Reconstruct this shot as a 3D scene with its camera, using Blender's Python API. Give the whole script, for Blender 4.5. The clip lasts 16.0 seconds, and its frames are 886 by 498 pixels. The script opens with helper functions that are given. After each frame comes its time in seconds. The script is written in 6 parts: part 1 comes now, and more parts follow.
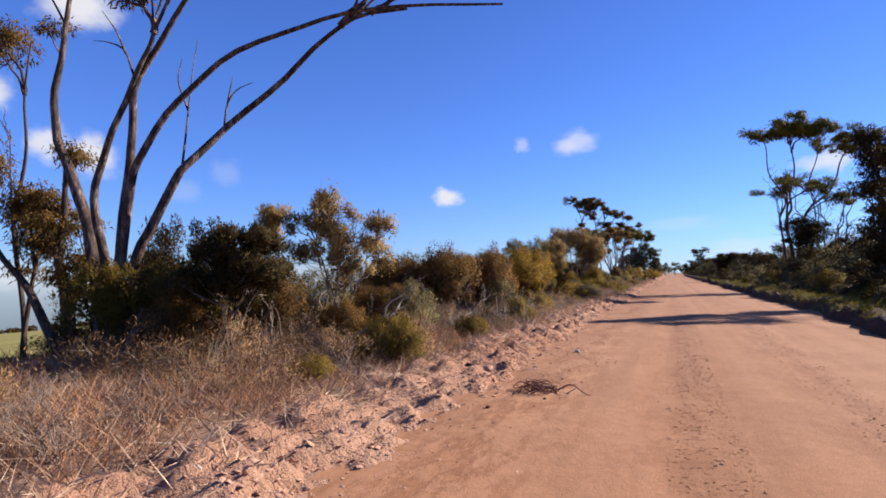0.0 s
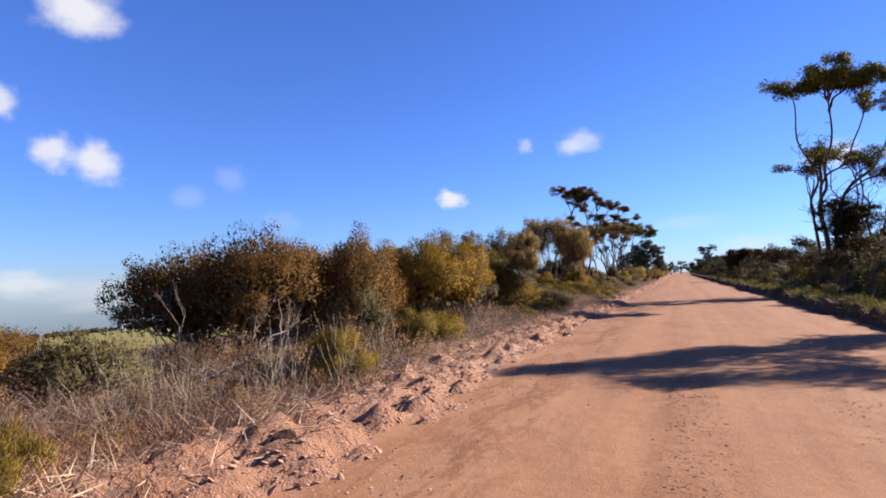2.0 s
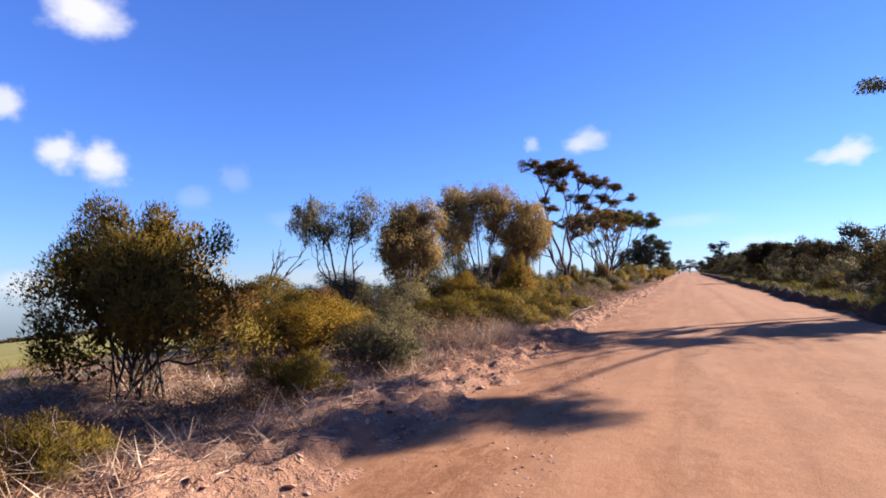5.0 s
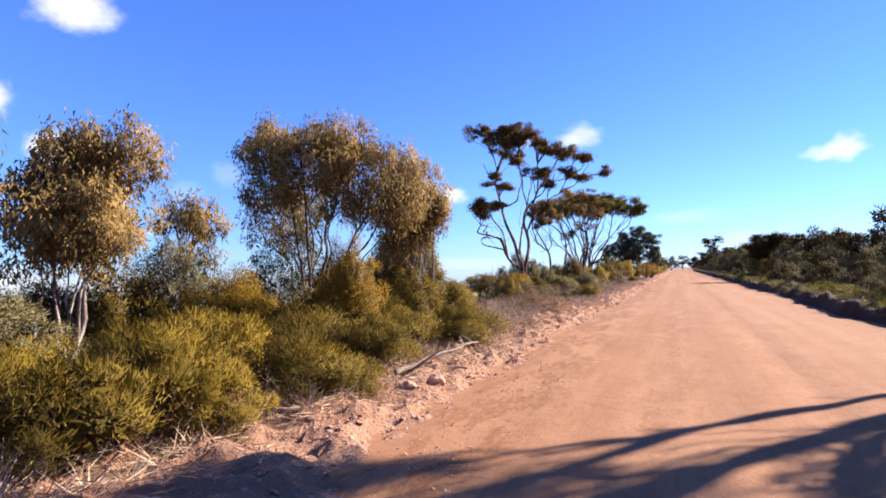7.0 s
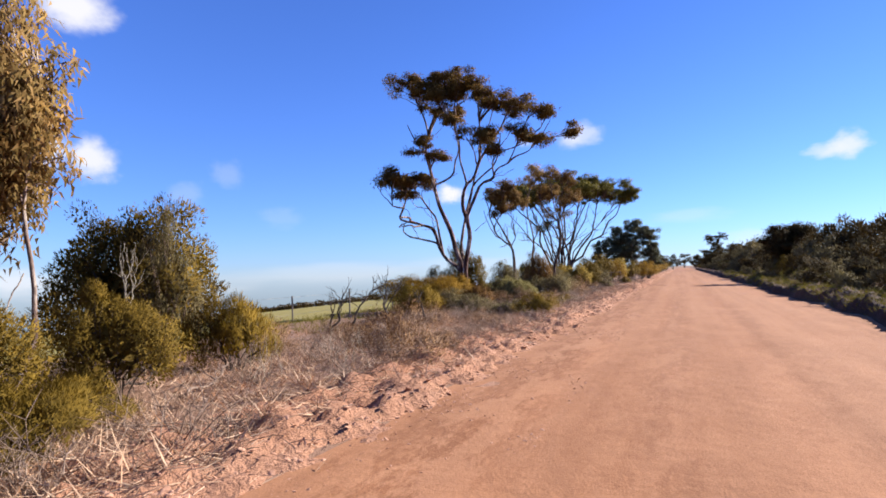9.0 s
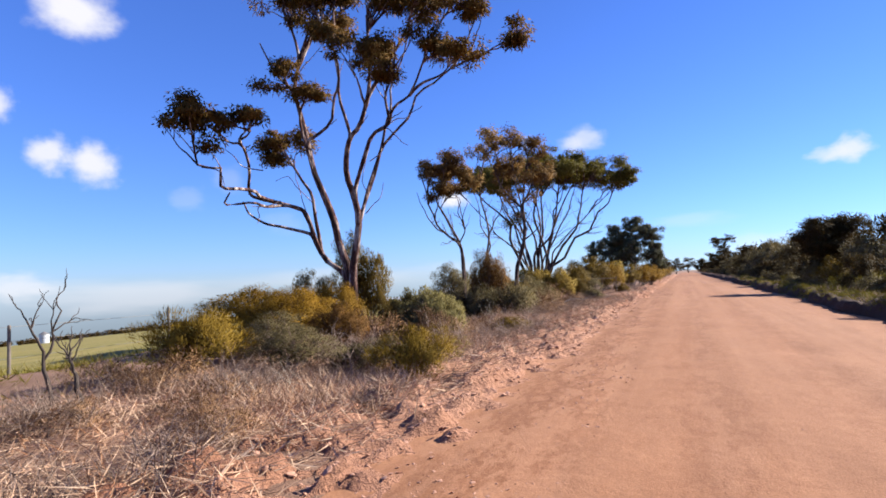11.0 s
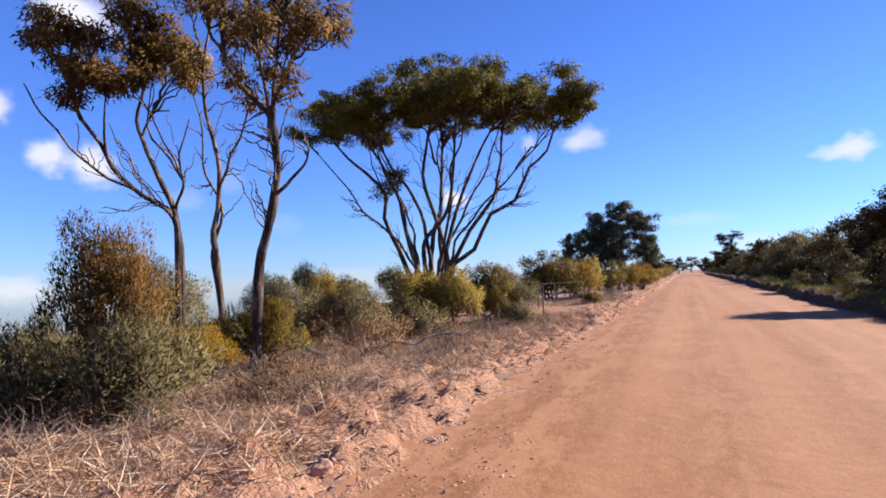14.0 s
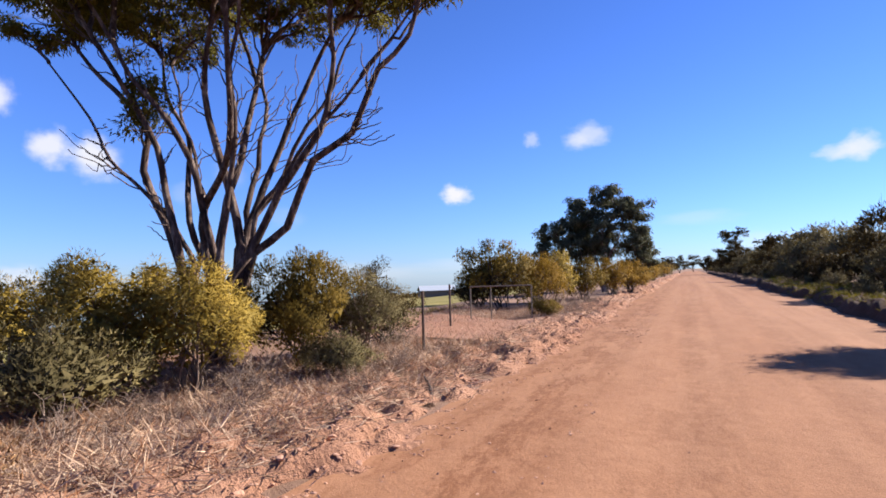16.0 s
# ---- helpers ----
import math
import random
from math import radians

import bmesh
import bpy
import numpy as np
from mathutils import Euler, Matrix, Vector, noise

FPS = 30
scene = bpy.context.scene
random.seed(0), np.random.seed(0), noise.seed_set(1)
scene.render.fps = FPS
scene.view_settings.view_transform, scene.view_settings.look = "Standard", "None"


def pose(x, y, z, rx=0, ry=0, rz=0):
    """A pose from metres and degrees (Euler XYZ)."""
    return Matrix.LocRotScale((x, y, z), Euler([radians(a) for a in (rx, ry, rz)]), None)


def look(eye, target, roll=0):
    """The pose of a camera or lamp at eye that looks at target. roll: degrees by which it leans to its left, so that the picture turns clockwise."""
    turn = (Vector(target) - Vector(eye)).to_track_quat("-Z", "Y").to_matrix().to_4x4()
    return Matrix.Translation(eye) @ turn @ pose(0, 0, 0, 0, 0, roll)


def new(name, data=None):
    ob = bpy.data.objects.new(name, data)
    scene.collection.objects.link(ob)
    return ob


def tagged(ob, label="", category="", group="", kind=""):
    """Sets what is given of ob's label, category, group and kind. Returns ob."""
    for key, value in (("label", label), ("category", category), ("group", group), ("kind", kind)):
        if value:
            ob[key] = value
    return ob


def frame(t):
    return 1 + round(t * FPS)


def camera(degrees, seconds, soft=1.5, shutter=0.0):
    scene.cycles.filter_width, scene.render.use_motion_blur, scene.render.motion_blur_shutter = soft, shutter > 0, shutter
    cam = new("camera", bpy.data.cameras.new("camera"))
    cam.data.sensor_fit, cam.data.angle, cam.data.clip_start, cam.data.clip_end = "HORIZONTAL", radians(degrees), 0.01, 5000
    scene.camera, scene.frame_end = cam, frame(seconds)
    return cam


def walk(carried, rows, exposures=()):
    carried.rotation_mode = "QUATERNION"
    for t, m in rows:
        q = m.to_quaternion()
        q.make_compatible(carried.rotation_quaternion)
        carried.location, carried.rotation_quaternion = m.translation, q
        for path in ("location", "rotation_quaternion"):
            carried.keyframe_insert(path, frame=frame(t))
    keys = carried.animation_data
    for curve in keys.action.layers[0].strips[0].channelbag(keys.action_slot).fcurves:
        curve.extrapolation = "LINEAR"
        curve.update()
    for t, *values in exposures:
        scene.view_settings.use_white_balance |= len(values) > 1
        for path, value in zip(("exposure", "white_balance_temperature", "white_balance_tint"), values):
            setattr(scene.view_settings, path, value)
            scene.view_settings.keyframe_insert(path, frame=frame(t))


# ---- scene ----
# camera: seconds, x, y, yaw, pitch, roll, at eye height over a straight road along +y
FOV = 75.0
EYE = 1.5
PATH = [
    (0.0, -0.12, -0.00, 21.58, 2.69, -0.93),
    (0.5, -0.03, 2.39, 21.56, 2.70, -1.67),
    (1.0, 0.01, 4.79, 21.39, 2.68, -1.60),
    (1.5, 0.09, 7.20, 21.68, 2.72, -1.70),
    (2.0, 0.10, 9.64, 22.11, 2.93, -1.72),
    (2.5, 0.06, 12.08, 22.26, 3.05, -2.04),
    (3.0, 0.06, 14.54, 22.43, 3.21, -2.10),
    (3.5, 0.05, 17.05, 22.73, 3.02, -1.97),
    (4.0, 0.02, 19.63, 22.99, 2.90, -1.72),
    (6.5, 0.02, 33.22, 22.31, 2.78, -1.90),
    (7.0, 0.14, 35.95, 22.23, 2.53, -1.85),
    (7.5, 0.21, 38.63, 22.28, 2.48, -1.83),
    (8.0, 0.27, 41.24, 22.25, 2.08, -1.88),
    (8.5, 0.25, 43.78, 22.31, 2.39, -1.96),
    (9.0, 0.23, 46.28, 22.39, 2.49, -2.09),
    (11.5, -0.31, 58.93, 22.73, 3.06, -2.31),
    (12.0, -0.27, 61.45, 22.85, 2.81, -2.72),
    (12.5, -0.21, 63.95, 22.89, 2.93, -2.57),
    (13.0, -0.19, 66.38, 22.81, 3.08, -2.48),
    (13.5, -0.15, 68.79, 22.83, 3.06, -2.40),
    (14.0, -0.15, 71.21, 22.84, 3.05, -2.38),
    (14.5, -0.10, 73.59, 22.87, 3.07, -2.16),
    (15.0, -0.08, 75.92, 22.92, 2.90, -2.02),
    (15.5, -0.06, 78.18, 22.93, 2.81, -1.90),
    (16.0, -0.02, 80.37, 23.03, 2.66, -1.74),
]
cam = camera(FOV, 16.0, soft=1.7)
walk(cam, [(t, pose(x, y, EYE, 90 + pitch, 0, yaw) @ pose(0, 0, 0, 0, 0, roll)) for t, x, y, yaw, pitch, roll in PATH],
     exposures=[(0.0, 1.2), (1.5, 1.32), (2.5, 1.22), (3.0, 1.41), (3.5, 1.76), (4.0, 1.49), (4.2, 1.47), (6.3, 1.5), (7.0, 1.76), (7.5, 1.58), (9.0, 1.45), (16.0, 1.4)])

# ---- world and sun ----
SUN_AZ, SUN_EL = 47.0, 28.5   # degrees from +y towards +x; above the horizon
world = bpy.data.worlds.new("sky")
scene.world = world
world.use_nodes = True
wn, wl = world.node_tree.nodes, world.node_tree.links
wn.clear()
sky = wn.new("ShaderNodeTexSky")
sky.sky_type = "NISHITA"
sky.sun_disc = False
sky.sun_elevation, sky.sun_rotation = radians(SUN_EL), radians(SUN_AZ)
sky.air_density, sky.dust_density, sky.ozone_density = 1.12, 0.0, 3.0
turned_sky = wn.new("ShaderNodeTexSky")            # added copy of the sky turned half round, averaged in to even its brightness
turned_sky.sky_type, turned_sky.sun_disc = "NISHITA", False
turned_sky.sun_elevation, turned_sky.sun_rotation = radians(SUN_EL), radians(SUN_AZ + 180)
turned_sky.air_density, turned_sky.dust_density, turned_sky.ozone_density = 1.12, 0.0, 3.0
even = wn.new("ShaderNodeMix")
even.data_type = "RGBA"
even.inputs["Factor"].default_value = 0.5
tint = wn.new("ShaderNodeMix")
tint.data_type, tint.blend_type = "RGBA", "MULTIPLY"
tint.inputs["Factor"].default_value = 1.0
tint.inputs["B"].default_value = (0.52, 0.768, 1.535, 1)
bg = wn.new("ShaderNodeBackground")
bg.inputs["Strength"].default_value = 0.0525
wo = wn.new("ShaderNodeOutputWorld")
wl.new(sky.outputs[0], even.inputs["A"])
wl.new(turned_sky.outputs[0], even.inputs["B"])
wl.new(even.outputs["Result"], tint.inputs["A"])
wl.new(tint.outputs["Result"], bg.inputs["Color"])
wl.new(bg.outputs[0], wo.inputs["Surface"])

sun_data = bpy.data.lights.new("sun", "SUN")
sun_data.energy, sun_data.angle, sun_data.color = 5.0, radians(0.55), (1.0, 0.975, 0.91)
sun = new("sun", sun_data)
sun_dir = Vector((math.sin(radians(SUN_AZ)) * math.cos(radians(SUN_EL)), math.cos(radians(SUN_AZ)) * math.cos(radians(SUN_EL)), math.sin(radians(SUN_EL))))
sun.matrix_world = look(sun_dir * 60, (0, 0, 0))


# ---- materials ----
def material(name):
    m = bpy.data.materials.new(name)
    m.use_nodes = True
    n, l = m.node_tree.nodes, m.node_tree.links
    return m, n, l, n["Principled BSDF"]


def ramp_node(n, stops):
    r = n.new("ShaderNodeValToRGB")
    el = r.color_ramp.elements
    while len(el) < len(stops):
        el.new(0.5)
    for e, (p, c) in zip(el, stops):
        e.position, e.color = p, (*c, 1)
    return r


def noise_node(n, l, scale, detail=4, rough=0.6, coord="Object", stretch=None):
    tc = n.new("ShaderNodeTexCoord")
    t = n.new("ShaderNodeTexNoise")
    t.inputs["Scale"].default_value, t.inputs["Detail"].default_value, t.inputs["Roughness"].default_value = scale, detail, rough
    if stretch:
        mp = n.new("ShaderNodeMapping")
        mp.inputs["Scale"].default_value = stretch
        l.new(tc.outputs[coord], mp.inputs["Vector"])
        l.new(mp.outputs[0], t.inputs["Vector"])
    else:
        l.new(tc.outputs[coord], t.inputs["Vector"])
    return t


def mix_node(n, l, a, b, f, kind="MIX"):
    m = n.new("ShaderNodeMix")
    m.data_type, m.blend_type = "RGBA", kind
    for key, v in (("Factor", f), ("A", a), ("B", b)):
        if hasattr(v, "is_linked"):
            l.new(v, m.inputs[key])
        elif key == "Factor":
            m.inputs[key].default_value = v
        else:
            m.inputs[key].default_value = (*v, 1)
    return m.outputs["Result"]


def leaf_material(name, stops, rough=0.75, glow=0.26):
    """Leaves: each one takes its own shade, clumps drift in hue, and light passes through."""
    m, n, l, bsdf = material(name)
    geo = n.new("ShaderNodeNewGeometry")
    r = ramp_node(n, stops)
    even = n.new("ShaderNodeMapRange")
    even.inputs["To Min"].default_value, even.inputs["To Max"].default_value = 0.1, 0.95
    l.new(geo.outputs["Random Per Island"], even.inputs["Value"])
    l.new(even.outputs[0], r.inputs[0])
    patch = noise_node(n, l, 2.6, 3)
    pr = ramp_node(n, [(0.3, (0.52, 0.54, 0.52)), (0.7, (1.4, 1.33, 1.08))])
    l.new(patch.outputs["Fac"], pr.inputs[0])
    c = mix_node(n, l, r.outputs[0], pr.outputs[0], 1.0, "MULTIPLY")
    l.new(c, bsdf.inputs["Base Color"])
    bsdf.inputs["Roughness"].default_value = rough
    bsdf.inputs["Specular IOR Level"].default_value = 0.1
    tr = n.new("ShaderNodeBsdfTranslucent")
    l.new(c, tr.inputs["Color"])
    mx = n.new("ShaderNodeMixShader")
    mx.inputs[0].default_value = glow
    l.new(bsdf.outputs[0], mx.inputs[1])
    l.new(tr.outputs[0], mx.inputs[2])
    l.new(mx.outputs[0], n["Material Output"].inputs["Surface"])
    return m


def bark_material(name, stops, scale=2.5, rough=0.85):
    m, n, l, bsdf = material(name)
    a = noise_node(n, l, scale * 1.8, 6, 0.68, stretch=(1.5, 1.5, 0.4))
    r = ramp_node(n, stops)
    l.new(a.outputs["Fac"], r.inputs[0])
    fine = noise_node(n, l, 28, 4, 0.7, stretch=(1, 1, 0.25))
    fr = ramp_node(n, [(0.3, (0.5, 0.48, 0.46)), (0.7, (1.25, 1.25, 1.25))])
    l.new(fine.outputs["Fac"], fr.inputs[0])
    l.new(mix_node(n, l, r.outputs[0], fr.outputs[0], 1.0, "MULTIPLY"), bsdf.inputs["Base Color"])
    bsdf.inputs["Roughness"].default_value = rough
    bsdf.inputs["Specular IOR Level"].default_value = 0.15
    b = n.new("ShaderNodeBump")
    b.inputs["Strength"].default_value, b.inputs["Distance"].default_value = 0.7, 0.03
    l.new(fine.outputs["Fac"], b.inputs["Height"])
    l.new(b.outputs[0], bsdf.inputs["Normal"])
    return m


def dirt_material(name, base, dark, pale, coarse=0.0, tracks=0.0):
    m, n, l, bsdf = material(name)
    big = noise_node(n, l, 0.35, 4, 0.55, stretch=(1.6, 0.12, 1.0) if tracks else (1.0, 0.35, 1.0))
    r = ramp_node(n, [(0.3, dark), (0.5, base), (0.72, pale)])
    l.new(big.outputs["Fac"], r.inputs[0])
    mid = noise_node(n, l, 4.0, 6, 0.65)
    mr = ramp_node(n, [(0.3, (0.84, 0.82, 0.80)), (0.7, (1.08, 1.08, 1.08))] if coarse else [(0.3, (0.94, 0.93, 0.92)), (0.7, (1.03, 1.03, 1.03))])
    l.new(mid.outputs["Fac"], mr.inputs[0])
    c = mix_node(n, l, r.outputs[0], mr.outputs[0], 1.0, "MULTIPLY")
    grit = noise_node(n, l, 60.0, 3, 0.7)
    gr = ramp_node(n, [(0.3, (0.78, 0.76, 0.74)), (0.55, (1, 1, 1)), (0.75, (1.12, 1.1, 1.08))])
    l.new(grit.outputs["Fac"], gr.inputs[0])
    c = mix_node(n, l, c, gr.outputs[0], 1.0, "MULTIPLY")
    if tracks:
        wheel = noise_node(n, l, 1.0, 3, 0.6, stretch=(1.7, 0.03, 1.0))
        wr = ramp_node(n, [(0.38, (0.86, 0.83, 0.80)), (0.55, (1, 1, 1)), (0.7, (1.07, 1.06, 1.05))])
        l.new(wheel.outputs["Fac"], wr.inputs[0])
        c = mix_node(n, l, c, wr.outputs[0], tracks, "MULTIPLY")
        crumb = noise_node(n, l, 1.4, 6, 0.72, stretch=(1.6, 0.55, 1.0))
        cr = ramp_node(n, [(0.47, (1, 1, 1)), (0.55, (0.66, 0.57, 0.50)), (0.62, (0.98, 0.96, 0.94)), (0.68, (0.74, 0.66, 0.6))])
        l.new(crumb.outputs["Fac"], cr.inputs[0])
        tc = n.new("ShaderNodeTexCoord")
        sep = n.new("ShaderNodeSeparateXYZ")
        l.new(tc.outputs["Object"], sep.inputs[0])
        band = n.new("ShaderNodeValToRGB")
        span = n.new("ShaderNodeMapRange")
        span.inputs["From Min"].default_value, span.inputs["From Max"].default_value = -2.6, 4.6
        l.new(sep.outputs["X"], span.inputs["Value"])
        l.new(span.outputs[0], band.inputs[0])
        el = band.color_ramp.elements
        for p, v in ((0.0, 0.5), (0.13, 1.0), (0.24, 0.15), (0.37, 0.5), (0.45, 0.1), (0.59, 0.4), (0.68, 0.1), (0.9, 0.3)):
            e = el.new(p)
            e.color = (v, v, v, 1)
        c = mix_node(n, l, c, cr.outputs[0], band.outputs[0], "MULTIPLY")
    l.new(c, bsdf.inputs["Base Color"])
    bsdf.inputs["Roughness"].default_value = 0.95
    bsdf.inputs["Specular IOR Level"].default_value = 0.15
    add = n.new("ShaderNodeMath")
    add.operation = "ADD"
    l.new(mid.outputs["Fac"], add.inputs[0])
    mul = n.new("ShaderNodeMath")
    mul.operation = "MULTIPLY"
    mul.inputs[1].default_value = 0.35
    l.new(grit.outputs["Fac"], mul.inputs[0])
    l.new(mul.outputs[0], add.inputs[1])
    b = n.new("ShaderNodeBump")
    b.inputs["Strength"].default_value, b.inputs["Distance"].default_value = 0.55 + coarse, 0.03 + 0.05 * coarse
    l.new(add.outputs[0], b.inputs["Height"])
    if coarse > 0.4:            # broken clods
        tc = n.new("ShaderNodeTexCoord")
        cell = n.new("ShaderNodeTexVoronoi")
        cell.inputs["Scale"].default_value = 11.0
        warp = noise_node(n, l, 9.0, 4, 0.7)
        bent = n.new("ShaderNodeVectorMath")
        bent.operation = "MULTIPLY_ADD"
        bent.inputs[1].default_value = (0.22, 0.22, 0.22)
        l.new(warp.outputs["Color"], bent.inputs[0])
        l.new(tc.outputs["Object"], bent.inputs[2])
        l.new(bent.outputs[0], cell.inputs["Vector"])
        lump = n.new("ShaderNodeMath")
        lump.operation = "MULTIPLY_ADD"
        lump.inputs[1].default_value = -0.45
        l.new(cell.outputs["Distance"], lump.inputs[0])
        l.new(add.outputs[0], lump.inputs[2])
        l.new(lump.outputs[0], b.inputs["Height"])
    l.new(b.outputs[0], bsdf.inputs["Normal"])
    return m


def plain_material(name, colour, rough=0.6, metal=0.0, wear=0.25):
    m, n, l, bsdf = material(name)
    a = noise_node(n, l, 6.0, 5, 0.65)
    r = ramp_node(n, [(0.3, tuple(c * (1 - wear) for c in colour)), (0.7, tuple(min(1, c * (1 + wear * 0.5)) for c in colour))])
    l.new(a.outputs["Fac"], r.inputs[0])
    l.new(r.outputs[0], bsdf.inputs["Base Color"])
    bsdf.inputs["Roughness"].default_value, bsdf.inputs["Metallic"].default_value = rough, metal
    return m


ROAD = dirt_material("orange_dirt_road", (0.33, 0.153, 0.0775), (0.3, 0.132, 0.064), (0.35, 0.169, 0.089), tracks=0.7)
BANK = dirt_material("loose_pink_dirt", (0.385, 0.194, 0.119), (0.305, 0.138, 0.079), (0.42, 0.235, 0.152), coarse=0.6)
SOIL = dirt_material("littered_soil", (0.245, 0.139, 0.092), (0.165, 0.096, 0.062), (0.30, 0.18, 0.12), coarse=0.3)
# CUT's dark colour carries the shade of the bank's road side; dark clods share it
CUT = dirt_material("dark_earth_bank_shade", (0.0769, 0.0372, 0.0218), (0.05, 0.0248, 0.0156), (0.115, 0.0565, 0.0312), coarse=0.5)
FIELD = dirt_material("dry_pasture", (0.229, 0.18, 0.0465), (0.18, 0.152, 0.0372), (0.285, 0.217, 0.0682))

GUM = leaf_material("gum_leaf", [(0.0, (0.0899, 0.0514, 0.0128)), (0.5, (0.113, 0.0645, 0.0154)), (0.8, (0.137, 0.067, 0.0165)), (1.0, (0.158, 0.0732, 0.0198))])
BRONZE = leaf_material("bronze_gum_leaf", [(0.0, (0.115, 0.065, 0.024)), (0.5, (0.155, 0.087, 0.031)), (1.0, (0.21, 0.115, 0.045))], glow=0.34)
MALLEE = leaf_material("mallee_leaf", [(0.0, (0.205, 0.134, 0.052)), (0.45, (0.275, 0.174, 0.066)), (0.8, (0.32, 0.186, 0.076)), (1.0, (0.36, 0.232, 0.108))], glow=0.36)
GREYGUM = leaf_material("grey_green_leaf", [(0.0, (0.102, 0.0812, 0.0395)), (0.5, (0.131, 0.102, 0.0502)), (1.0, (0.171, 0.128, 0.067))])
GOLD = leaf_material("golden_needle", [(0.0, (0.16, 0.0893, 0.0105)), (0.5, (0.218, 0.12, 0.0135)), (1.0, (0.256, 0.138, 0.018))])
OLIVE = leaf_material("olive_needle", [(0.0, (0.0938, 0.0602, 0.0111)), (0.5, (0.128, 0.0809, 0.0135)), (1.0, (0.156, 0.096, 0.0175))])
RUSSET = leaf_material("russet_needle", [(0.0, (0.0986, 0.0489, 0.0144)), (0.5, (0.133, 0.0657, 0.0183)), (1.0, (0.164, 0.0787, 0.0242))])
DUSKY = leaf_material("dusky_gum_leaf", [(0.0, (0.088, 0.0744, 0.0144)), (0.5, (0.118, 0.098, 0.0177)), (1.0, (0.153, 0.122, 0.0237))])
DRYLEAF = leaf_material("dry_brown_leaf", [(0.0, (0.0897, 0.0429, 0.0231)), (0.5, (0.198, 0.104, 0.0554)), (0.85, (0.275, 0.156, 0.0881)), (1.0, (0.37, 0.243, 0.158))], glow=0.15)
BROOM = leaf_material("broom_needle", [(0.0, (0.131, 0.0796, 0.0111)), (0.5, (0.176, 0.11, 0.0148)), (1.0, (0.217, 0.131, 0.0192))])
BLUEGUM = leaf_material("blue_gum_leaf", [(0.0, (0.0465, 0.0465, 0.0279)), (0.5, (0.0806, 0.0794, 0.0465)), (1.0, (0.124, 0.118, 0.0744))])
YELLOW = leaf_material("yellow_green_leaf", [(0.0, (0.198, 0.133, 0.0299)), (0.5, (0.274, 0.182, 0.0362)), (1.0, (0.314, 0.215, 0.0582))])
LEAFY = leaf_material("leafy_shrub", [(0.0, (0.13, 0.106, 0.042)), (0.5, (0.185, 0.153, 0.062)), (1.0, (0.25, 0.21, 0.1))], glow=0.34)
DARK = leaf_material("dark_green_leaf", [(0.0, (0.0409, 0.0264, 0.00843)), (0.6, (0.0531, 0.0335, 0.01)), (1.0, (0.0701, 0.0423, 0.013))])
STRAW = leaf_material("dry_grass", [(0.0, (0.2, 0.117, 0.088)), (0.45, (0.385, 0.245, 0.185)), (0.8, (0.51, 0.35, 0.272)), (1.0, (0.62, 0.46, 0.375))], glow=0.15)
ROSY = leaf_material("rosy_dry_grass", [(0.0, (0.172, 0.0756, 0.0422)), (0.5, (0.3, 0.142, 0.0847)), (1.0, (0.402, 0.218, 0.134))], glow=0.15)
GREEN_GRASS = leaf_material("green_grass", [(0.0, (0.12, 0.0967, 0.0162)), (0.5, (0.159, 0.128, 0.0195)), (1.0, (0.201, 0.151, 0.0271))])
GREY_TWIG = bark_material("grey_twig", [(0.3, (0.161, 0.102, 0.0763)), (0.7, (0.336, 0.241, 0.186))])
DARK_TWIG = bark_material("dark_twig", [(0.3, (0.0372, 0.027, 0.0226)), (0.7, (0.105, 0.0781, 0.062))])
PALE_WOOD = bark_material("bleached_wood", [(0.3, (0.26, 0.205, 0.153)), (0.7, (0.434, 0.373, 0.294))])
GUM_BARK = bark_material("smooth_gum_bark", [(0.34, (0.0372, 0.0241, 0.0192)), (0.5, (0.124, 0.075, 0.0565)), (0.7, (0.273, 0.198, 0.158))], scale=1.6)
DARK_GUM = bark_material("streaked_gum_bark", [(0.38, (0.031, 0.0192, 0.0158)), (0.52, (0.093, 0.0571, 0.0453)), (0.66, (0.248, 0.18, 0.147))], scale=2.6)
STREAKED = bark_material("white_and_red_streaked_bark", [(0.42, (0.03, 0.015, 0.012)), (0.5, (0.105, 0.045, 0.034)), (0.555, (0.24, 0.165, 0.135)), (0.63, (0.44, 0.38, 0.34))], scale=1.7)
PALE_BARK = bark_material("pale_gum_bark", [(0.36, (0.062, 0.0361, 0.0283)), (0.48, (0.211, 0.141, 0.113)), (0.60, (0.372, 0.301, 0.254))], scale=2.2)
DARK_BARK = bark_material("dark_rough_bark", [(0.3, (0.0279, 0.018, 0.0141)), (0.5, (0.0682, 0.0421, 0.0328)), (0.75, (0.155, 0.0961, 0.0738))], scale=1.8)
ROOT = bark_material("torn_root", [(0.3, (0.11, 0.045, 0.028)), (0.7, (0.26, 0.12, 0.075))])
CLOD = plain_material("dry_dirt_clod", (0.41, 0.21, 0.13), 0.95, 0.0, 0.18)
STEEL = plain_material("galvanised_steel", (0.186, 0.167, 0.149), 0.6, 0.3)
GATE_RAIL = plain_material("sun_bleached_gate_rail", (0.167, 0.124, 0.0899), 0.8)
POST_WOOD = plain_material("weathered_post", (0.149, 0.118, 0.093), 0.9)
WHITE_SHEET = plain_material("white_roof_sheet", (0.465, 0.471, 0.471), 0.5, 0.1, 0.1)
RUST = plain_material("rusty_iron", (0.0868, 0.0496, 0.0372), 0.8, 0.3)
STONE = plain_material("pale_stone", (0.341, 0.26, 0.211), 0.9)


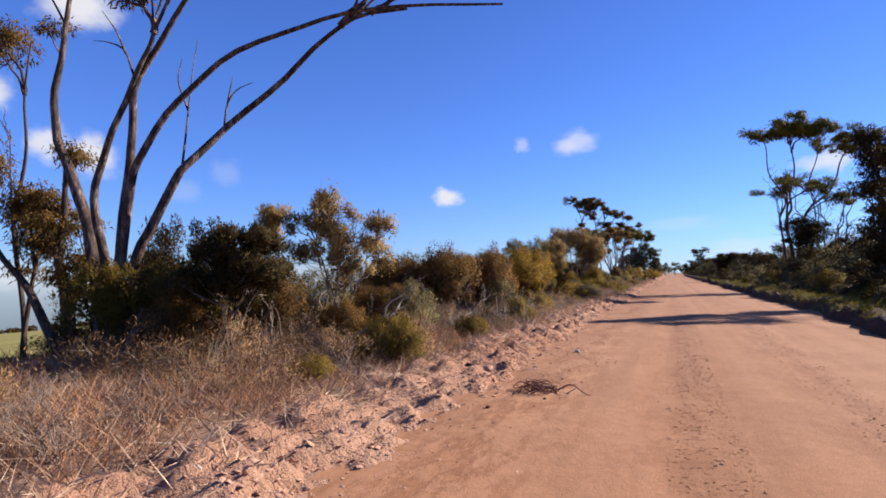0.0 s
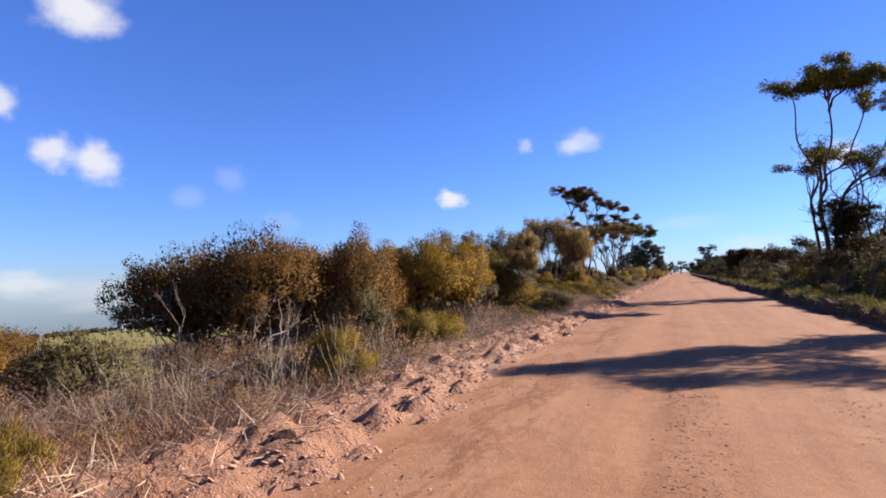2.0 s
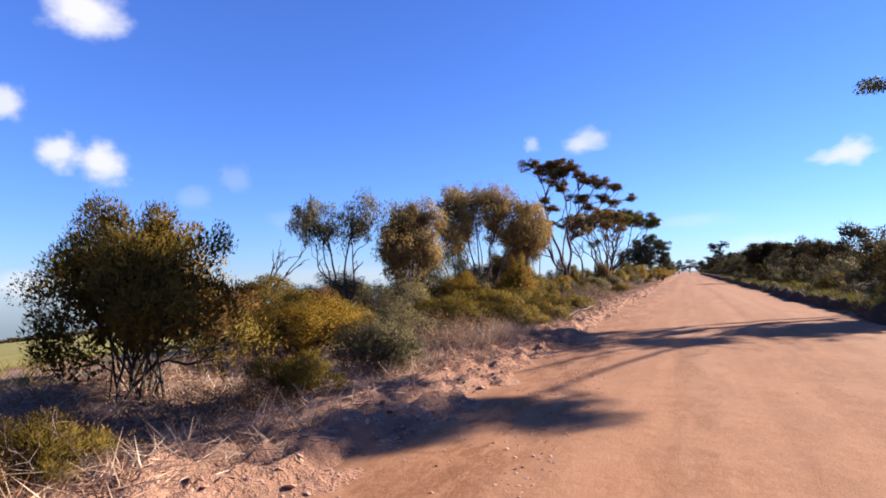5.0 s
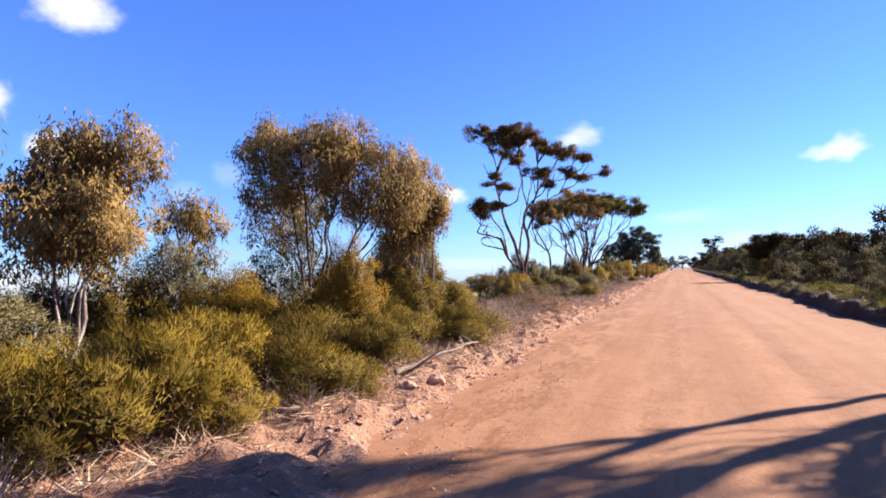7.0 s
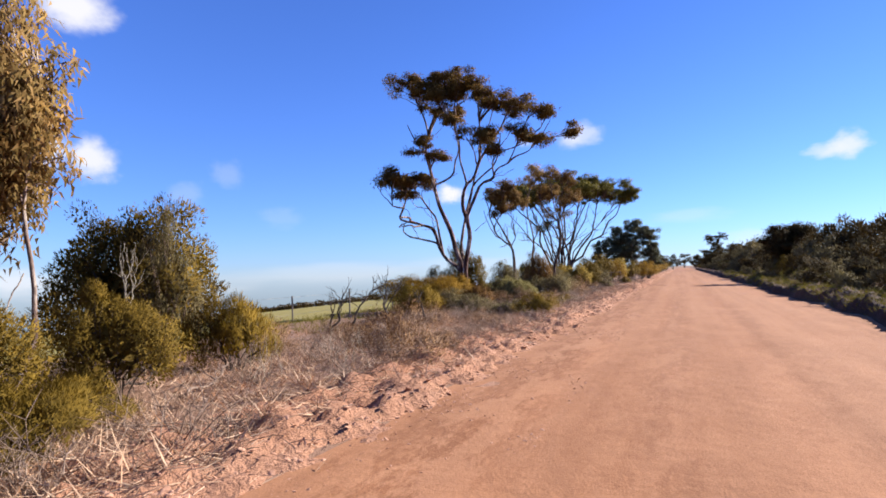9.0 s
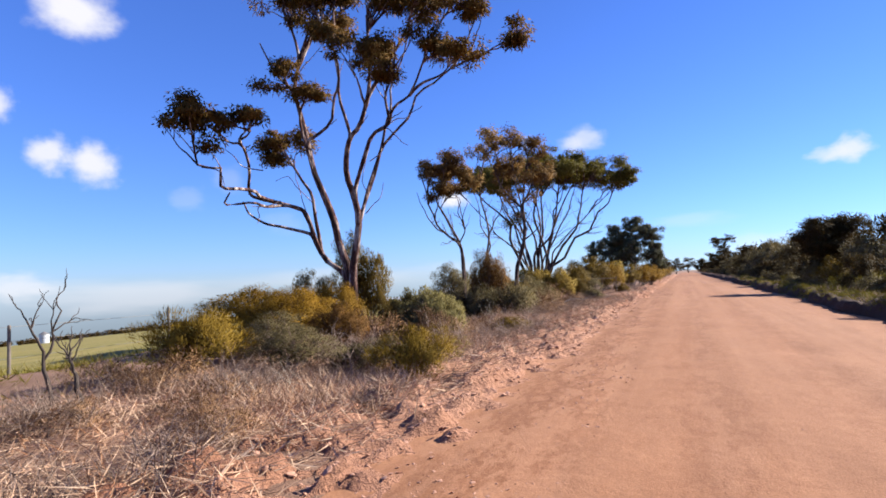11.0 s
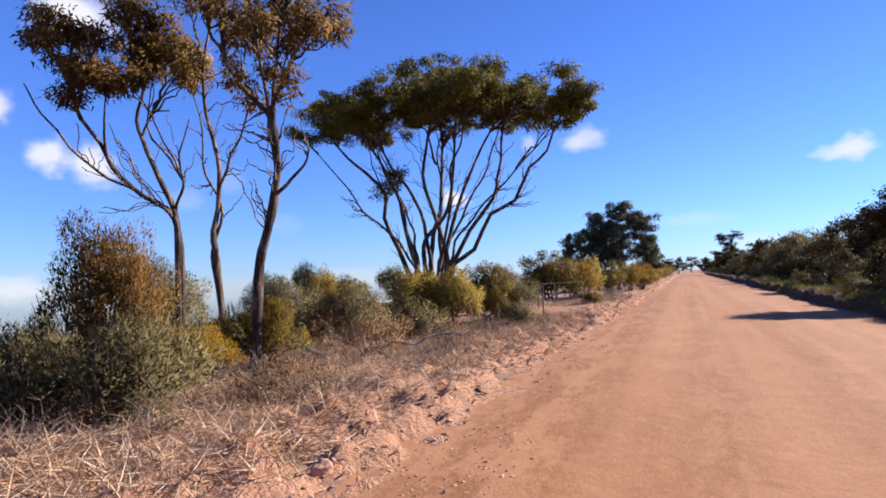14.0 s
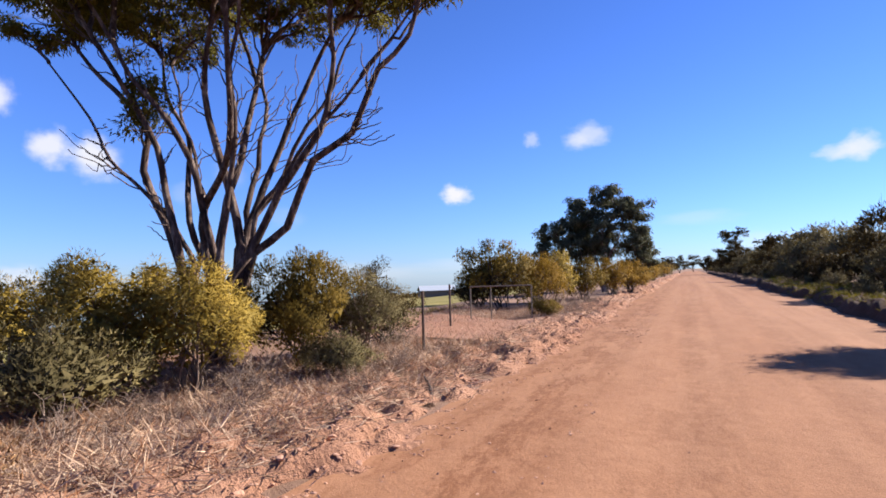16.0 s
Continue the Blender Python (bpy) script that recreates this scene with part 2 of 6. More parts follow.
# ---- mesh tools ----
def mesh_from(name, verts, faces, mats, smooth=False, face_mats=None):
    """A mesh from an (n,3) array and an (m,k) array of equal-sided faces."""
    me = bpy.data.meshes.new(name)
    verts = np.asarray(verts, dtype=np.float32)
    faces = np.asarray(faces, dtype=np.int32)
    k = faces.shape[1]
    me.vertices.add(len(verts))
    me.vertices.foreach_set("co", verts.ravel())
    me.loops.add(faces.size)
    me.loops.foreach_set("vertex_index", faces.ravel())
    me.polygons.add(len(faces))
    me.polygons.foreach_set("loop_start", np.arange(0, faces.size, k, dtype=np.int32))
    me.polygons.foreach_set("loop_total", np.full(len(faces), k, dtype=np.int32))
    me.polygons.foreach_set("use_smooth", np.full(len(faces), smooth))
    for m in mats if isinstance(mats, (list, tuple)) else [mats]:
        me.materials.append(m)
    if face_mats is not None:
        me.polygons.foreach_set("material_index", np.asarray(face_mats, dtype=np.int32))
    me.update(calc_edges=True)
    return me


def piece(name, data, parent=None, label=""):
    ob = new(name, data)
    if parent:
        ob.parent = parent
    return tagged(ob, label) if label else ob


def unit(v):
    return v / np.maximum(np.linalg.norm(v, axis=-1, keepdims=True), 1e-9)


def tubes(paths, sides=6):
    """One mesh out of many tapering tubes. paths: (points (n,3), radii (n,))."""
    vs, fs, base = [], [], 0
    ang = np.arange(sides) * 2 * np.pi / sides
    for pts, rad in paths:
        pts = np.asarray(pts, float)
        n = len(pts)
        tan = unit(np.gradient(pts, axis=0))
        ref = np.array([0.31, 0.93, 0.2])
        a = unit(np.cross(tan, ref))
        b = np.cross(tan, a)
        ring = pts[:, None] + np.asarray(rad)[:, None, None] * (np.cos(ang)[None, :, None] * a[:, None] + np.sin(ang)[None, :, None] * b[:, None])
        vs.append(ring.reshape(-1, 3))
        i, j = np.meshgrid(np.arange(n - 1), np.arange(sides), indexing="ij")
        j2 = (j + 1) % sides
        fs.append(np.stack([i * sides + j, i * sides + j2, (i + 1) * sides + j2, (i + 1) * sides + j], -1).reshape(-1, 4) + base)
        base += n * sides
    return np.concatenate(vs), np.concatenate(fs)


def leaves(rng, at, way, length, width, spread=0.5):
    """Pointed leaf blades at the places given, pointing along way with some spread."""
    n = len(at)
    d = unit(way + rng.normal(0, spread, (n, 3)))
    s = unit(np.cross(d, rng.normal(0, 1, (n, 3))))
    ln = (length * rng.uniform(0.6, 1.35, n))[:, None]
    wd = (width * rng.uniform(0.7, 1.3, n))[:, None]
    v = np.stack([at + s * wd * 0.5, at + d * ln, at - s * wd * 0.5 + d * ln * 0.2], 1)
    return v.reshape(-1, 3), np.arange(3 * n).reshape(n, 3)


def foliage_mesh(name, v, out, mat, round_off=0.62):
    """Leaf blades whose shading leans towards the roundness of the clump that they sit in."""
    t = v.reshape(-1, 3, 3).copy()
    fn = unit(np.cross(t[:, 1] - t[:, 0], t[:, 2] - t[:, 0]))
    flip = (fn * out).sum(1) < 0
    t[flip] = t[flip][:, [0, 2, 1]]
    fn[flip] *= -1
    nor = np.repeat(unit(fn * (1 - round_off) + unit(out) * round_off), 3, 0)
    me = mesh_from(name, t.reshape(-1, 3), np.arange(3 * len(t)).reshape(-1, 3), mat, True)
    me.normals_split_custom_set_from_vertices(nor.astype(np.float32))
    return me


def in_ball(rng, n, hollow=0.0):
    d = unit(rng.normal(0, 1, (n, 3)))
    return d * (hollow + (1 - hollow) * rng.random(n)[:, None]) ** (1 / 3)


def bend(rng, p0, d0, p1, d1, n=6, wiggle=0.06):
    """A crooked limb from p0, leaving along d0, to p1."""
    L = np.linalg.norm(p1 - p0)
    t = np.linspace(0, 1, n)[:, None]
    a, b = p0 + d0 * L * 0.38, p1 - d1 * L * 0.33
    c = (1 - t) ** 3 * p0 + 3 * (1 - t) ** 2 * t * a + 3 * (1 - t) * t * t * b + t ** 3 * p1
    w = 0
    for k in (2.2, 4.6, 8.3):
        w = w + rng.normal(0, wiggle * L * 1.1 / k, (1, 3)) * np.sin(k * np.pi * t + rng.uniform(0, 6.28))
    return c + w * np.sin(np.pi * t) ** 0.5 * (t > 0) * (t < 1)


# ---- the lie of the land ----
def ground_z(x, y):
    x, y = np.asarray(x, float), np.asarray(y, float)
    left = np.clip(-x - 9.0, 0, None)
    z = np.where(x < 0, -0.05 - 0.08 * left ** 1.0 * np.clip(left / 6, 0, 1) ** 0.5, -0.05)
    z = z + 0.14 * np.clip((-x - 2.7) / 1.2, 0, 1)
    z = z + 0.30 * np.clip((x - 4.55) / 0.8, 0, 1)
    near = np.clip((np.abs(x - 1.0) - 4.2) / 3, 0, 1) * np.clip(1 - np.abs(x) / 60, 0, 1)
    return z + near * 0.09 * (np.sin(x * 1.3 + y * 0.37) + np.sin(y * 0.9 - x * 0.7) * 0.7)


def gz(x, y):
    return float(ground_z(x, y))


xs = np.concatenate([[-1800, -1300, -900, -600, -400, -250, -160, -100, -70, -50, -36, -27, -23], np.arange(-20, -13, 0.5), np.arange(-13, 20, 0.5), [22, 26, 40, 80, 200, 500, 1200]])
ys = np.concatenate([[-400, -150, -60, -30], np.arange(-15, 135, 1.0), np.arange(135, 300, 4), [320, 380, 460, 600, 900, 1400, 2200]])
gx, gy = np.meshgrid(xs, ys, indexing="ij")
gv = np.stack([gx, gy, ground_z(gx, gy)], -1).reshape(-1, 3)
ni, nj = len(xs), len(ys)
ii, jj = np.meshgrid(np.arange(ni - 1), np.arange(nj - 1), indexing="ij")
gf = np.stack([ii * nj + jj, (ii + 1) * nj + jj, (ii + 1) * nj + jj + 1, ii * nj + jj + 1], -1).reshape(-1, 4)
ground = new("ground", mesh_from("ground", gv, gf, [SOIL, FIELD], True, (xs[ii.ravel()] + 1.1 * np.sin(ys[jj.ravel()] * 0.31) + 0.8 * np.sin(ys[jj.ravel()] * 0.83) < -14.5) | (xs[ii.ravel()] + 1.2 * np.sin(ys[jj.ravel()] * 0.27) + 0.7 * np.sin(ys[jj.ravel()] * 0.9) > 16)))
tagged(ground, "reddish littered roadside soil falling away into yellow-green pasture", "ground", kind="structure")


def strip(x0, x1, nx, y0, y1, ny, height, mat, name, label, category, ygrow=1.0):
    u = np.linspace(0, 1, nx)
    t = np.linspace(0, 1, ny) ** ygrow
    sx, sy = np.meshgrid(x0 + (x1 - x0) * u, y0 + (y1 - y0) * t, indexing="ij")
    v = np.stack([sx, sy, height(sx, sy)], -1).reshape(-1, 3)
    i, j = np.meshgrid(np.arange(nx - 1), np.arange(ny - 1), indexing="ij")
    f = np.stack([i * ny + j, (i + 1) * ny + j, (i + 1) * ny + j + 1, i * ny + j + 1], -1).reshape(-1, 4)
    ob = new(name, mesh_from(name, v, f, mat, True))
    return tagged(ob, label, category, kind="structure")


rough_rng = np.random.default_rng(5)
_ph = rough_rng.uniform(0, 6.28, 40)
_fr = rough_rng.uniform(0.6, 9.0, 40)
_dr = rough_rng.uniform(0, 6.28, 40)


def lumps(x, y, lo=0, hi=40):
    s = 0
    for k in range(lo, hi):
        s = s + np.sin(_fr[k] * (x * np.cos(_dr[k]) + y * np.sin(_dr[k])) + _ph[k]) / (0.8 + 0.35 * _fr[k])
    return s


def left_edge(y):
    return -2.42 + 0.12 * np.sin(y * 0.21) + 0.10 * np.sin(y * 0.83 + 1) + 0.05 * np.sin(y * 2.9)


def road_z(x, y):
    crown = 0.05 * (1 - ((x - 1.0) / 3.6) ** 2)
    ruts = -0.012 * np.exp(-((x + 0.2) / 0.22) ** 2) - 0.012 * np.exp(-((x - 1.5) / 0.22) ** 2)
    return crown - 0.02 + ruts + 0.004 * lumps(x, y)


def bank_z(x, y):
    e = left_edge(y)
    u = e - x
    ridge = 0.15 * np.exp(-((u - 0.5) / 0.34) ** 2) + 0.09 * np.exp(-((u - 1.15) / 0.4) ** 2)
    on = np.clip(u / 0.35 + 0.35, 0, 1)
    fade = np.clip((x + 4.6) / 0.6, 0, 1)
    return -0.03 + (ridge * (0.75 + 0.3 * np.sin(y * 0.7) * np.sin(y * 0.23)) + 0.016 * lumps(x * 2.0, y * 2.0) + 0.022 * lumps(x * 4.3, y * 4.3) - 0.014 * np.abs(lumps(x * 1.3 + 7, y * 1.3))) * on * fade + 0.10 * np.clip((u - 0.3) / 1.0, 0, 1)


def cut_z(x, y):
    e = 4.45 + 0.18 * np.sin(y * 0.3) + 0.1 * np.sin(y * 1.1)
    u = np.clip((x - e) / 0.24, 0, 1)
    return -0.05 + 0.38 * u ** 0.7 + 0.035 * lumps(x * 1.7, y * 1.7) * np.clip(u * 3, 0, 1) * np.clip((6.2 - x) / 0.4, 0, 1) - 0.14 * np.clip((x - 5.7) / 0.5, 0, 1)


strip(-2.75, 4.75, 46, -14, 430, 900, road_z, ROAD, "road", "straight orange-pink graded dirt road with faint wheel ruts", "road", 1.6)
strip(-4.7, -1.9, 46, -6, 260, 1900, bank_z, BANK, "dirt_bank", "loose pink graded dirt windrow heaped along the road", "bank", 1.35)
strip(4.2, 6.2, 40, -14, 260, 900, cut_z, CUT, "cut_bank", "low eroded earth bank beside the road, its shade put into a dark colour", "bank", 1.3)


# ---- trees ----
def smooth_line(p, n):
    """A smooth curve through the points p (Catmull-Rom), in n steps."""
    q = np.concatenate([[2 * p[0] - p[1]], p, [2 * p[-1] - p[-2]]])
    t = np.linspace(0, len(p) - 1.0001, n)
    i = t.astype(int)
    u = (t - i)[:, None]
    a, b, c, d = q[i], q[i + 1], q[i + 2], q[i + 3]
    return 0.5 * (2 * b + (c - a) * u + (2 * a - 5 * b + 4 * c - d) * u ** 2 + (3 * b - a - 3 * c + d) * u ** 3)


def gum_tree(label, base, stems, blobs, clumps=120, per=70, leaf=(0.13, 0.04), bark=None, foliage=None, thick=0.17, seed=1,
             clump=(0.55, 0.3), droop=0.3, dead=0, crook=0.05, low=0.12, limbs_by=(), fork=4, lift=0.6, sprigs=()):
    """A eucalypt: stems from one foot fork towards the blobs of its crown (dx, dy, z, rx, ry, rz); twigs end in flat clumps of leaves."""
    rng = np.random.default_rng(seed)
    bark, foliage = bark or GUM_BARK, foliage or GUM
    foot = np.array([base[0], base[1], gz(base[0], base[1]) - 0.1])
    root = new("tree")
    root.location = foot
    tagged(root, label, "tree", "roadside trees")
    limbs = []            # each: points, parent limb, parent node
    blobs = [np.array(b, float) for b in blobs]
    vol = np.array([b[3] * b[4] * b[5] for b in blobs])
    # stems: straight up from the foot, fanned out towards the crown's blobs
    for s in range(stems):
        b = blobs[s % len(blobs)]
        aim = b[:3] + in_ball(rng, 1)[0] * b[3:] * (0.35 if s < len(blobs) else 0.7)
        aim[2] = b[2] - b[5] * 0.2
        out = np.array([aim[0] * 0.1, aim[1] * 0.1, 1.0])
        start = np.array([rng.normal(0, 0.12), rng.normal(0, 0.12), 0.0]) * min(1, stems / 3)
        pts = bend(rng, start, unit(out), aim, unit(np.array([aim[0] * 0.7, aim[1] * 0.7, max(0.6, aim[2] * 0.5)])), 18, crook * 0.75)
        limbs.append([pts, -1, 0])
    for way in limbs_by:            # limbs whose course is known: points above the foot
        pts = np.array([(way[0][0] * 0.4, way[0][1] * 0.4, 0.0), *way], float)
        pts = smooth_line(pts, 26)
        L, u = np.linalg.norm(pts[-1] - pts[0]), np.linspace(0, 1, 26)[:, None]
        for k in (4.3, 7.1, 11.8):
            pts += rng.normal(0, crook * L * 0.32 / k, (1, 3)) * np.sin(k * np.pi * u + rng.uniform(0, 6.28)) * np.sin(np.pi * u) ** 0.6
        limbs.append([pts, -1, 0])
    nstem = len(limbs)

    def reach(target, allowed, steps, wig):
        best = None
        for k in allowed:
            pts = limbs[k][0]
            n = len(pts)
            for q in range(max(1, int(n * low * 2)), n - 1):
                v = target - pts[q]
                L = np.linalg.norm(v)
                if L < 0.1:
                    continue
                tq = unit(pts[min(q + 1, n - 1)] - pts[q - 1])
                cosv = float(v @ tq) / L
                cost = L * (2.3 - 1.75 * cosv) + max(0, -v[2]) * 1.5
                if best is None or cost < best[0]:
                    best = (cost, k, q, tq, v / L)
        _, k, q, tq, dv = best
        d0 = unit(tq * 0.5 + dv * 0.7)
        d1 = unit(dv + np.array([0, 0, 0.35]))
        limbs.append([bend(rng, limbs[k][0][q], d0, target, d1, steps, wig), k, q])

    # second order limbs into every blob, then twigs to the clumps
    n2 = max(6, clumps // fork)
    pick = rng.choice(len(blobs), n2, p=vol ** 0.7 / (vol ** 0.7).sum())
    for m, b in enumerate(pick):
        t = blobs[b][:3] + in_ball(rng, 1)[0] * blobs[b][3:] * 0.8
        reach(t, range(nstem if m < n2 // 3 else len(limbs)), 12, crook)
    n_mid = len(limbs)
    # the crown is made of rounded lumps that sit on the upper side of its blobs
    lumps_at, lump_r, lump_w = [], [], []
    for b in blobs:
        m = int(np.clip(round(7 * (b[3] * b[4]) ** 0.5 / 0.75), 3, 13))
        d = unit(rng.normal(0, 1, (m, 3)) + np.array([0, 0, lift]))
        lumps_at.append(b[:3] + d * b[3:] * rng.uniform(0.35, 0.95, (m, 1)))
        lump_r.append(np.full(m, (0.62 if droop < 0.5 else 0.88) * (b[3] * b[4]) ** 0.5) * rng.uniform(0.55, 1.05, m))
        lump_w.append(np.full(m, (b[3] * b[4] * b[5]) ** 0.8 / m))
    lumps_at, lump_r, lump_w = np.concatenate(lumps_at), np.concatenate(lump_r), np.concatenate(lump_w)
    pick = rng.choice(len(lumps_at), clumps, p=lump_w / lump_w.sum())
    tips = []
    for k in pick:
        t = lumps_at[k] + in_ball(rng, 1, 0.3)[0] * lump_r[k] * np.array([1, 1, 0.6 + 0.4 * min(1.0, droop)])
        near = sorted(range(n_mid), key=lambda k: np.min(np.linalg.norm(limbs[k][0] - t, axis=1)))[:5]
        reach(t, near, 7, crook)
        tips.append(t)
    for _ in range(dead):       # bare twigs low in the crown
        b = blobs[rng.integers(len(blobs))]
        t = b[:3] * np.array([0.72, 0.72, rng.uniform(0.55, 0.85)]) + in_ball(rng, 1)[0] * b[3:] * 0.6
        reach(t, range(nstem), 16, crook * 1.1)
    for way in sprigs:          # bare twigs whose course is known
        limbs.append([smooth_line(np.array(way, float), 9), 0, 1])
    # pipe model: a limb is as thick as what it carries
    load = np.ones(len(limbs))
    for k in range(len(limbs) - 1, -1, -1):
        if limbs[k][1] >= 0:
            load[limbs[k][1]] += load[k]
    total = max(load[:nstem].max(), 1)
    paths = []
    for k, (pts, par, q) in enumerate(limbs):
        n = len(pts)
        r0 = thick * max(0.6, (load[k] / total) ** 0.42) if k < nstem else min(thick * (load[k] / total) ** 0.40, 0.7 * thick)
        r1 = max(0.008, 0.2 * r0) if k >= nstem else 0.24 * r0
        rad = np.linspace(1, 0, n) ** (0.9 if k < nstem and limbs_by else 1.15) * (r0 - r1) + r1
        if par < 0:
            rad[0] *= 1.35
        paths.append((pts, rad))
    v1, f1 = tubes(paths[:n_mid], 7)
    v2, f2 = tubes(paths[n_mid:], 3)
    trunk = piece("trunk", mesh_from("trunk", v1, f1, bark, True), root)
    tagged(piece("twig_work", mesh_from("twig_work", v2, f2, bark, True), trunk), kind="stuff")
    per, leaf = int(per * 0.74), (leaf[0] * 1.14, leaf[1] * 1.2)
    # leaf clumps: dense at heart, thinning outwards
    tips = np.array(tips)
    n = len(tips) * per
    c = np.repeat(tips, per, 0)
    size = np.repeat(rng.uniform(0.55, 1.25, len(tips)), per)[:, None]
    at = c + in_ball(rng, n, 0.05) * rng.uniform(0.5, 1.0, (n, 1)) * size * np.array([clump[0], clump[0], clump[1]])
    way = unit(at - c + rng.normal(0, 0.15, (n, 3)) + np.array([0, 0, -droop]))
    v = leaves(rng, at, way, leaf[0], leaf[1], 0.45)[0]
    near = np.repeat(lumps_at[pick], per, 0)
    out = unit((at - c) / clump[0]) * 0.6 + unit(at - near) * 0.9 + np.array([0, 0, 0.2])
    tagged(piece("crown", foliage_mesh("crown", v, out, foliage, 0.7), root), kind="stuff")
    return root


# ---- shrubs ----
def shrub_meshes(rng, r, h, stems, n_leaf, leaf, up, foliage, twig, ragged=0.25, bare=0.25, droop=0.0, inner=True):
    """Stems fanning from a foot into a dome of rounded leafy lobes with dark gaps between them."""
    nl = max(12, int(stems / 4))
    k = np.arange(nl) + 0.5
    e = np.sqrt(k / nl) * 0.98
    a = k * 2.39996 + rng.normal(0, 0.3, nl)
    d = np.stack([np.cos(a) * e, np.sin(a) * e, np.sqrt(np.maximum(0.02, 1 - e * e * 0.97))], -1)
    lift = np.clip(0.86 + rng.normal(0, ragged * 0.3, nl), 0.5, 1.12)
    size = r * rng.uniform(0.2, 0.42, nl) * (0.9 if nl > 16 else 1.0)
    low = 0.62 * bare
    mid = np.stack([d[:, 0] * r * 0.84 * lift, d[:, 1] * r * 0.84 * lift, h * (low + (0.97 - low) * d[:, 2] * lift) - size * 0.45], -1)
    mid[:, 2] = np.maximum(mid[:, 2], size * 0.7 + low * 0.5 * h)
    # every lobe is a heap of smaller tufts
    ns = 7
    tuft_d = unit(rng.normal(0, 1, (nl, ns, 3)) + d[:, None] * 0.7 + np.array([0, 0, 0.25]))
    tuft_s = size[:, None] * rng.uniform(0.28, 0.58, (nl, ns))
    tuft = mid[:, None] + tuft_d * (size[:, None] * rng.uniform(0.45, 0.95 + 0.4 * ragged, (nl, ns)))[..., None]
    paths = []
    for m in range(nl):
        start = np.array([rng.normal(0, 0.12 * r), rng.normal(0, 0.12 * r), -0.05])
        pts = bend(rng, start, unit(np.array([d[m, 0] * 0.5, d[m, 1] * 0.5, 1.0])), mid[m], unit(np.array([d[m, 0], d[m, 1], 0.8 - droop])), 7, 0.09)
        paths.append((pts, np.linspace(1, 0.35, 7) * 0.0075 * (1 + h) * rng.uniform(0.6, 1.4)))
        for j in range(4 if n_leaf > 4500 else 2):
            q = int(rng.integers(3, 6))
            w = unit(tuft[m, j] - pts[q])
            paths.append((bend(rng, pts[q], unit(w + np.array([0, 0, 0.4])), tuft[m, j], w, 4, 0.09), np.linspace(1, 0.4, 4) * 0.003 * (1 + h)))
    v, f = tubes(paths, 3)
    wood = mesh_from("branchwork", v, f, twig, True)
    tuft, tuft_s, tuft_o = tuft.reshape(-1, 3), tuft_s.ravel(), (tuft_d * 0.6 + d[:, None] * 0.5).reshape(-1, 3)
    flat = np.array([1, 1, 0.85 + 0.5 * droop])

    def fill(n, at, rad, lean, hollow, scale, ln, wd, sp):
        m = rng.choice(len(at), n, p=rad ** 2 / (rad ** 2).sum())
        ball = in_ball(rng, n, hollow)
        p = at[m] + ball * (rad[m] * scale)[:, None] * flat
        p[:, 2] = np.maximum(p[:, 2], 0.02)
        way = ball * 0.6 + lean[m] * 0.35 + np.array([0, 0, up * 0.7])
        return leaves(rng, p, way, ln, wd, sp)[0], ball * 0.6 + lean[m] + np.array([0, 0, 0.12])

    fine = up >= 0.8
    if n_leaf > 4500:
        n_leaf, leaf = int(n_leaf * 0.7), (leaf[0] * 1.14, leaf[1] * 1.22)
    v1, o1 = fill(n_leaf, tuft, tuft_s, tuft_o, 0.1, 1.08, leaf[0] * 0.9, leaf[1] * 0.62, 0.4)
    v2, o2 = fill(int(n_leaf * 0.25), tuft, tuft_s, tuft_o, 0.0, 0.8, leaf[0] * 1.3, leaf[1] * (1.1 if fine else 1.5), 0.6)
    v4, o4 = fill(int(n_leaf * 0.25), mid, size, d, 0.1, 0.82, (0.04 + 0.7 * leaf[0]) * (0.75 + 0.2 * r), leaf[1] * 1.3 if fine else leaf[1] * 0.7 + 0.03, 0.6)
    v2, o2 = np.concatenate([v2, v4]), np.concatenate([o2, o4])
    heart = in_ball(rng, 260, 0.0) * np.array([0.5 * r, 0.5 * r, 0.25 * h]) + np.array([0, 0, (0.42 + 0.2 * low) * h])
    v3, o3 = leaves(rng, heart, rng.normal(0, 1, (260, 3)), 0.13 * r, 0.08 * r, 0.5)[0], heart - np.array([0, 0, 0.3 * h])
    v = np.concatenate([v1, v2, v3] if inner else [v1, v2])
    v[:, 2] *= h / np.percentile(v[:, 2], 98.5)
    return wood, foliage_mesh("foliage", v, np.concatenate([o1, o2, o3] if inner else [o1, o2]), foliage, 0.82)


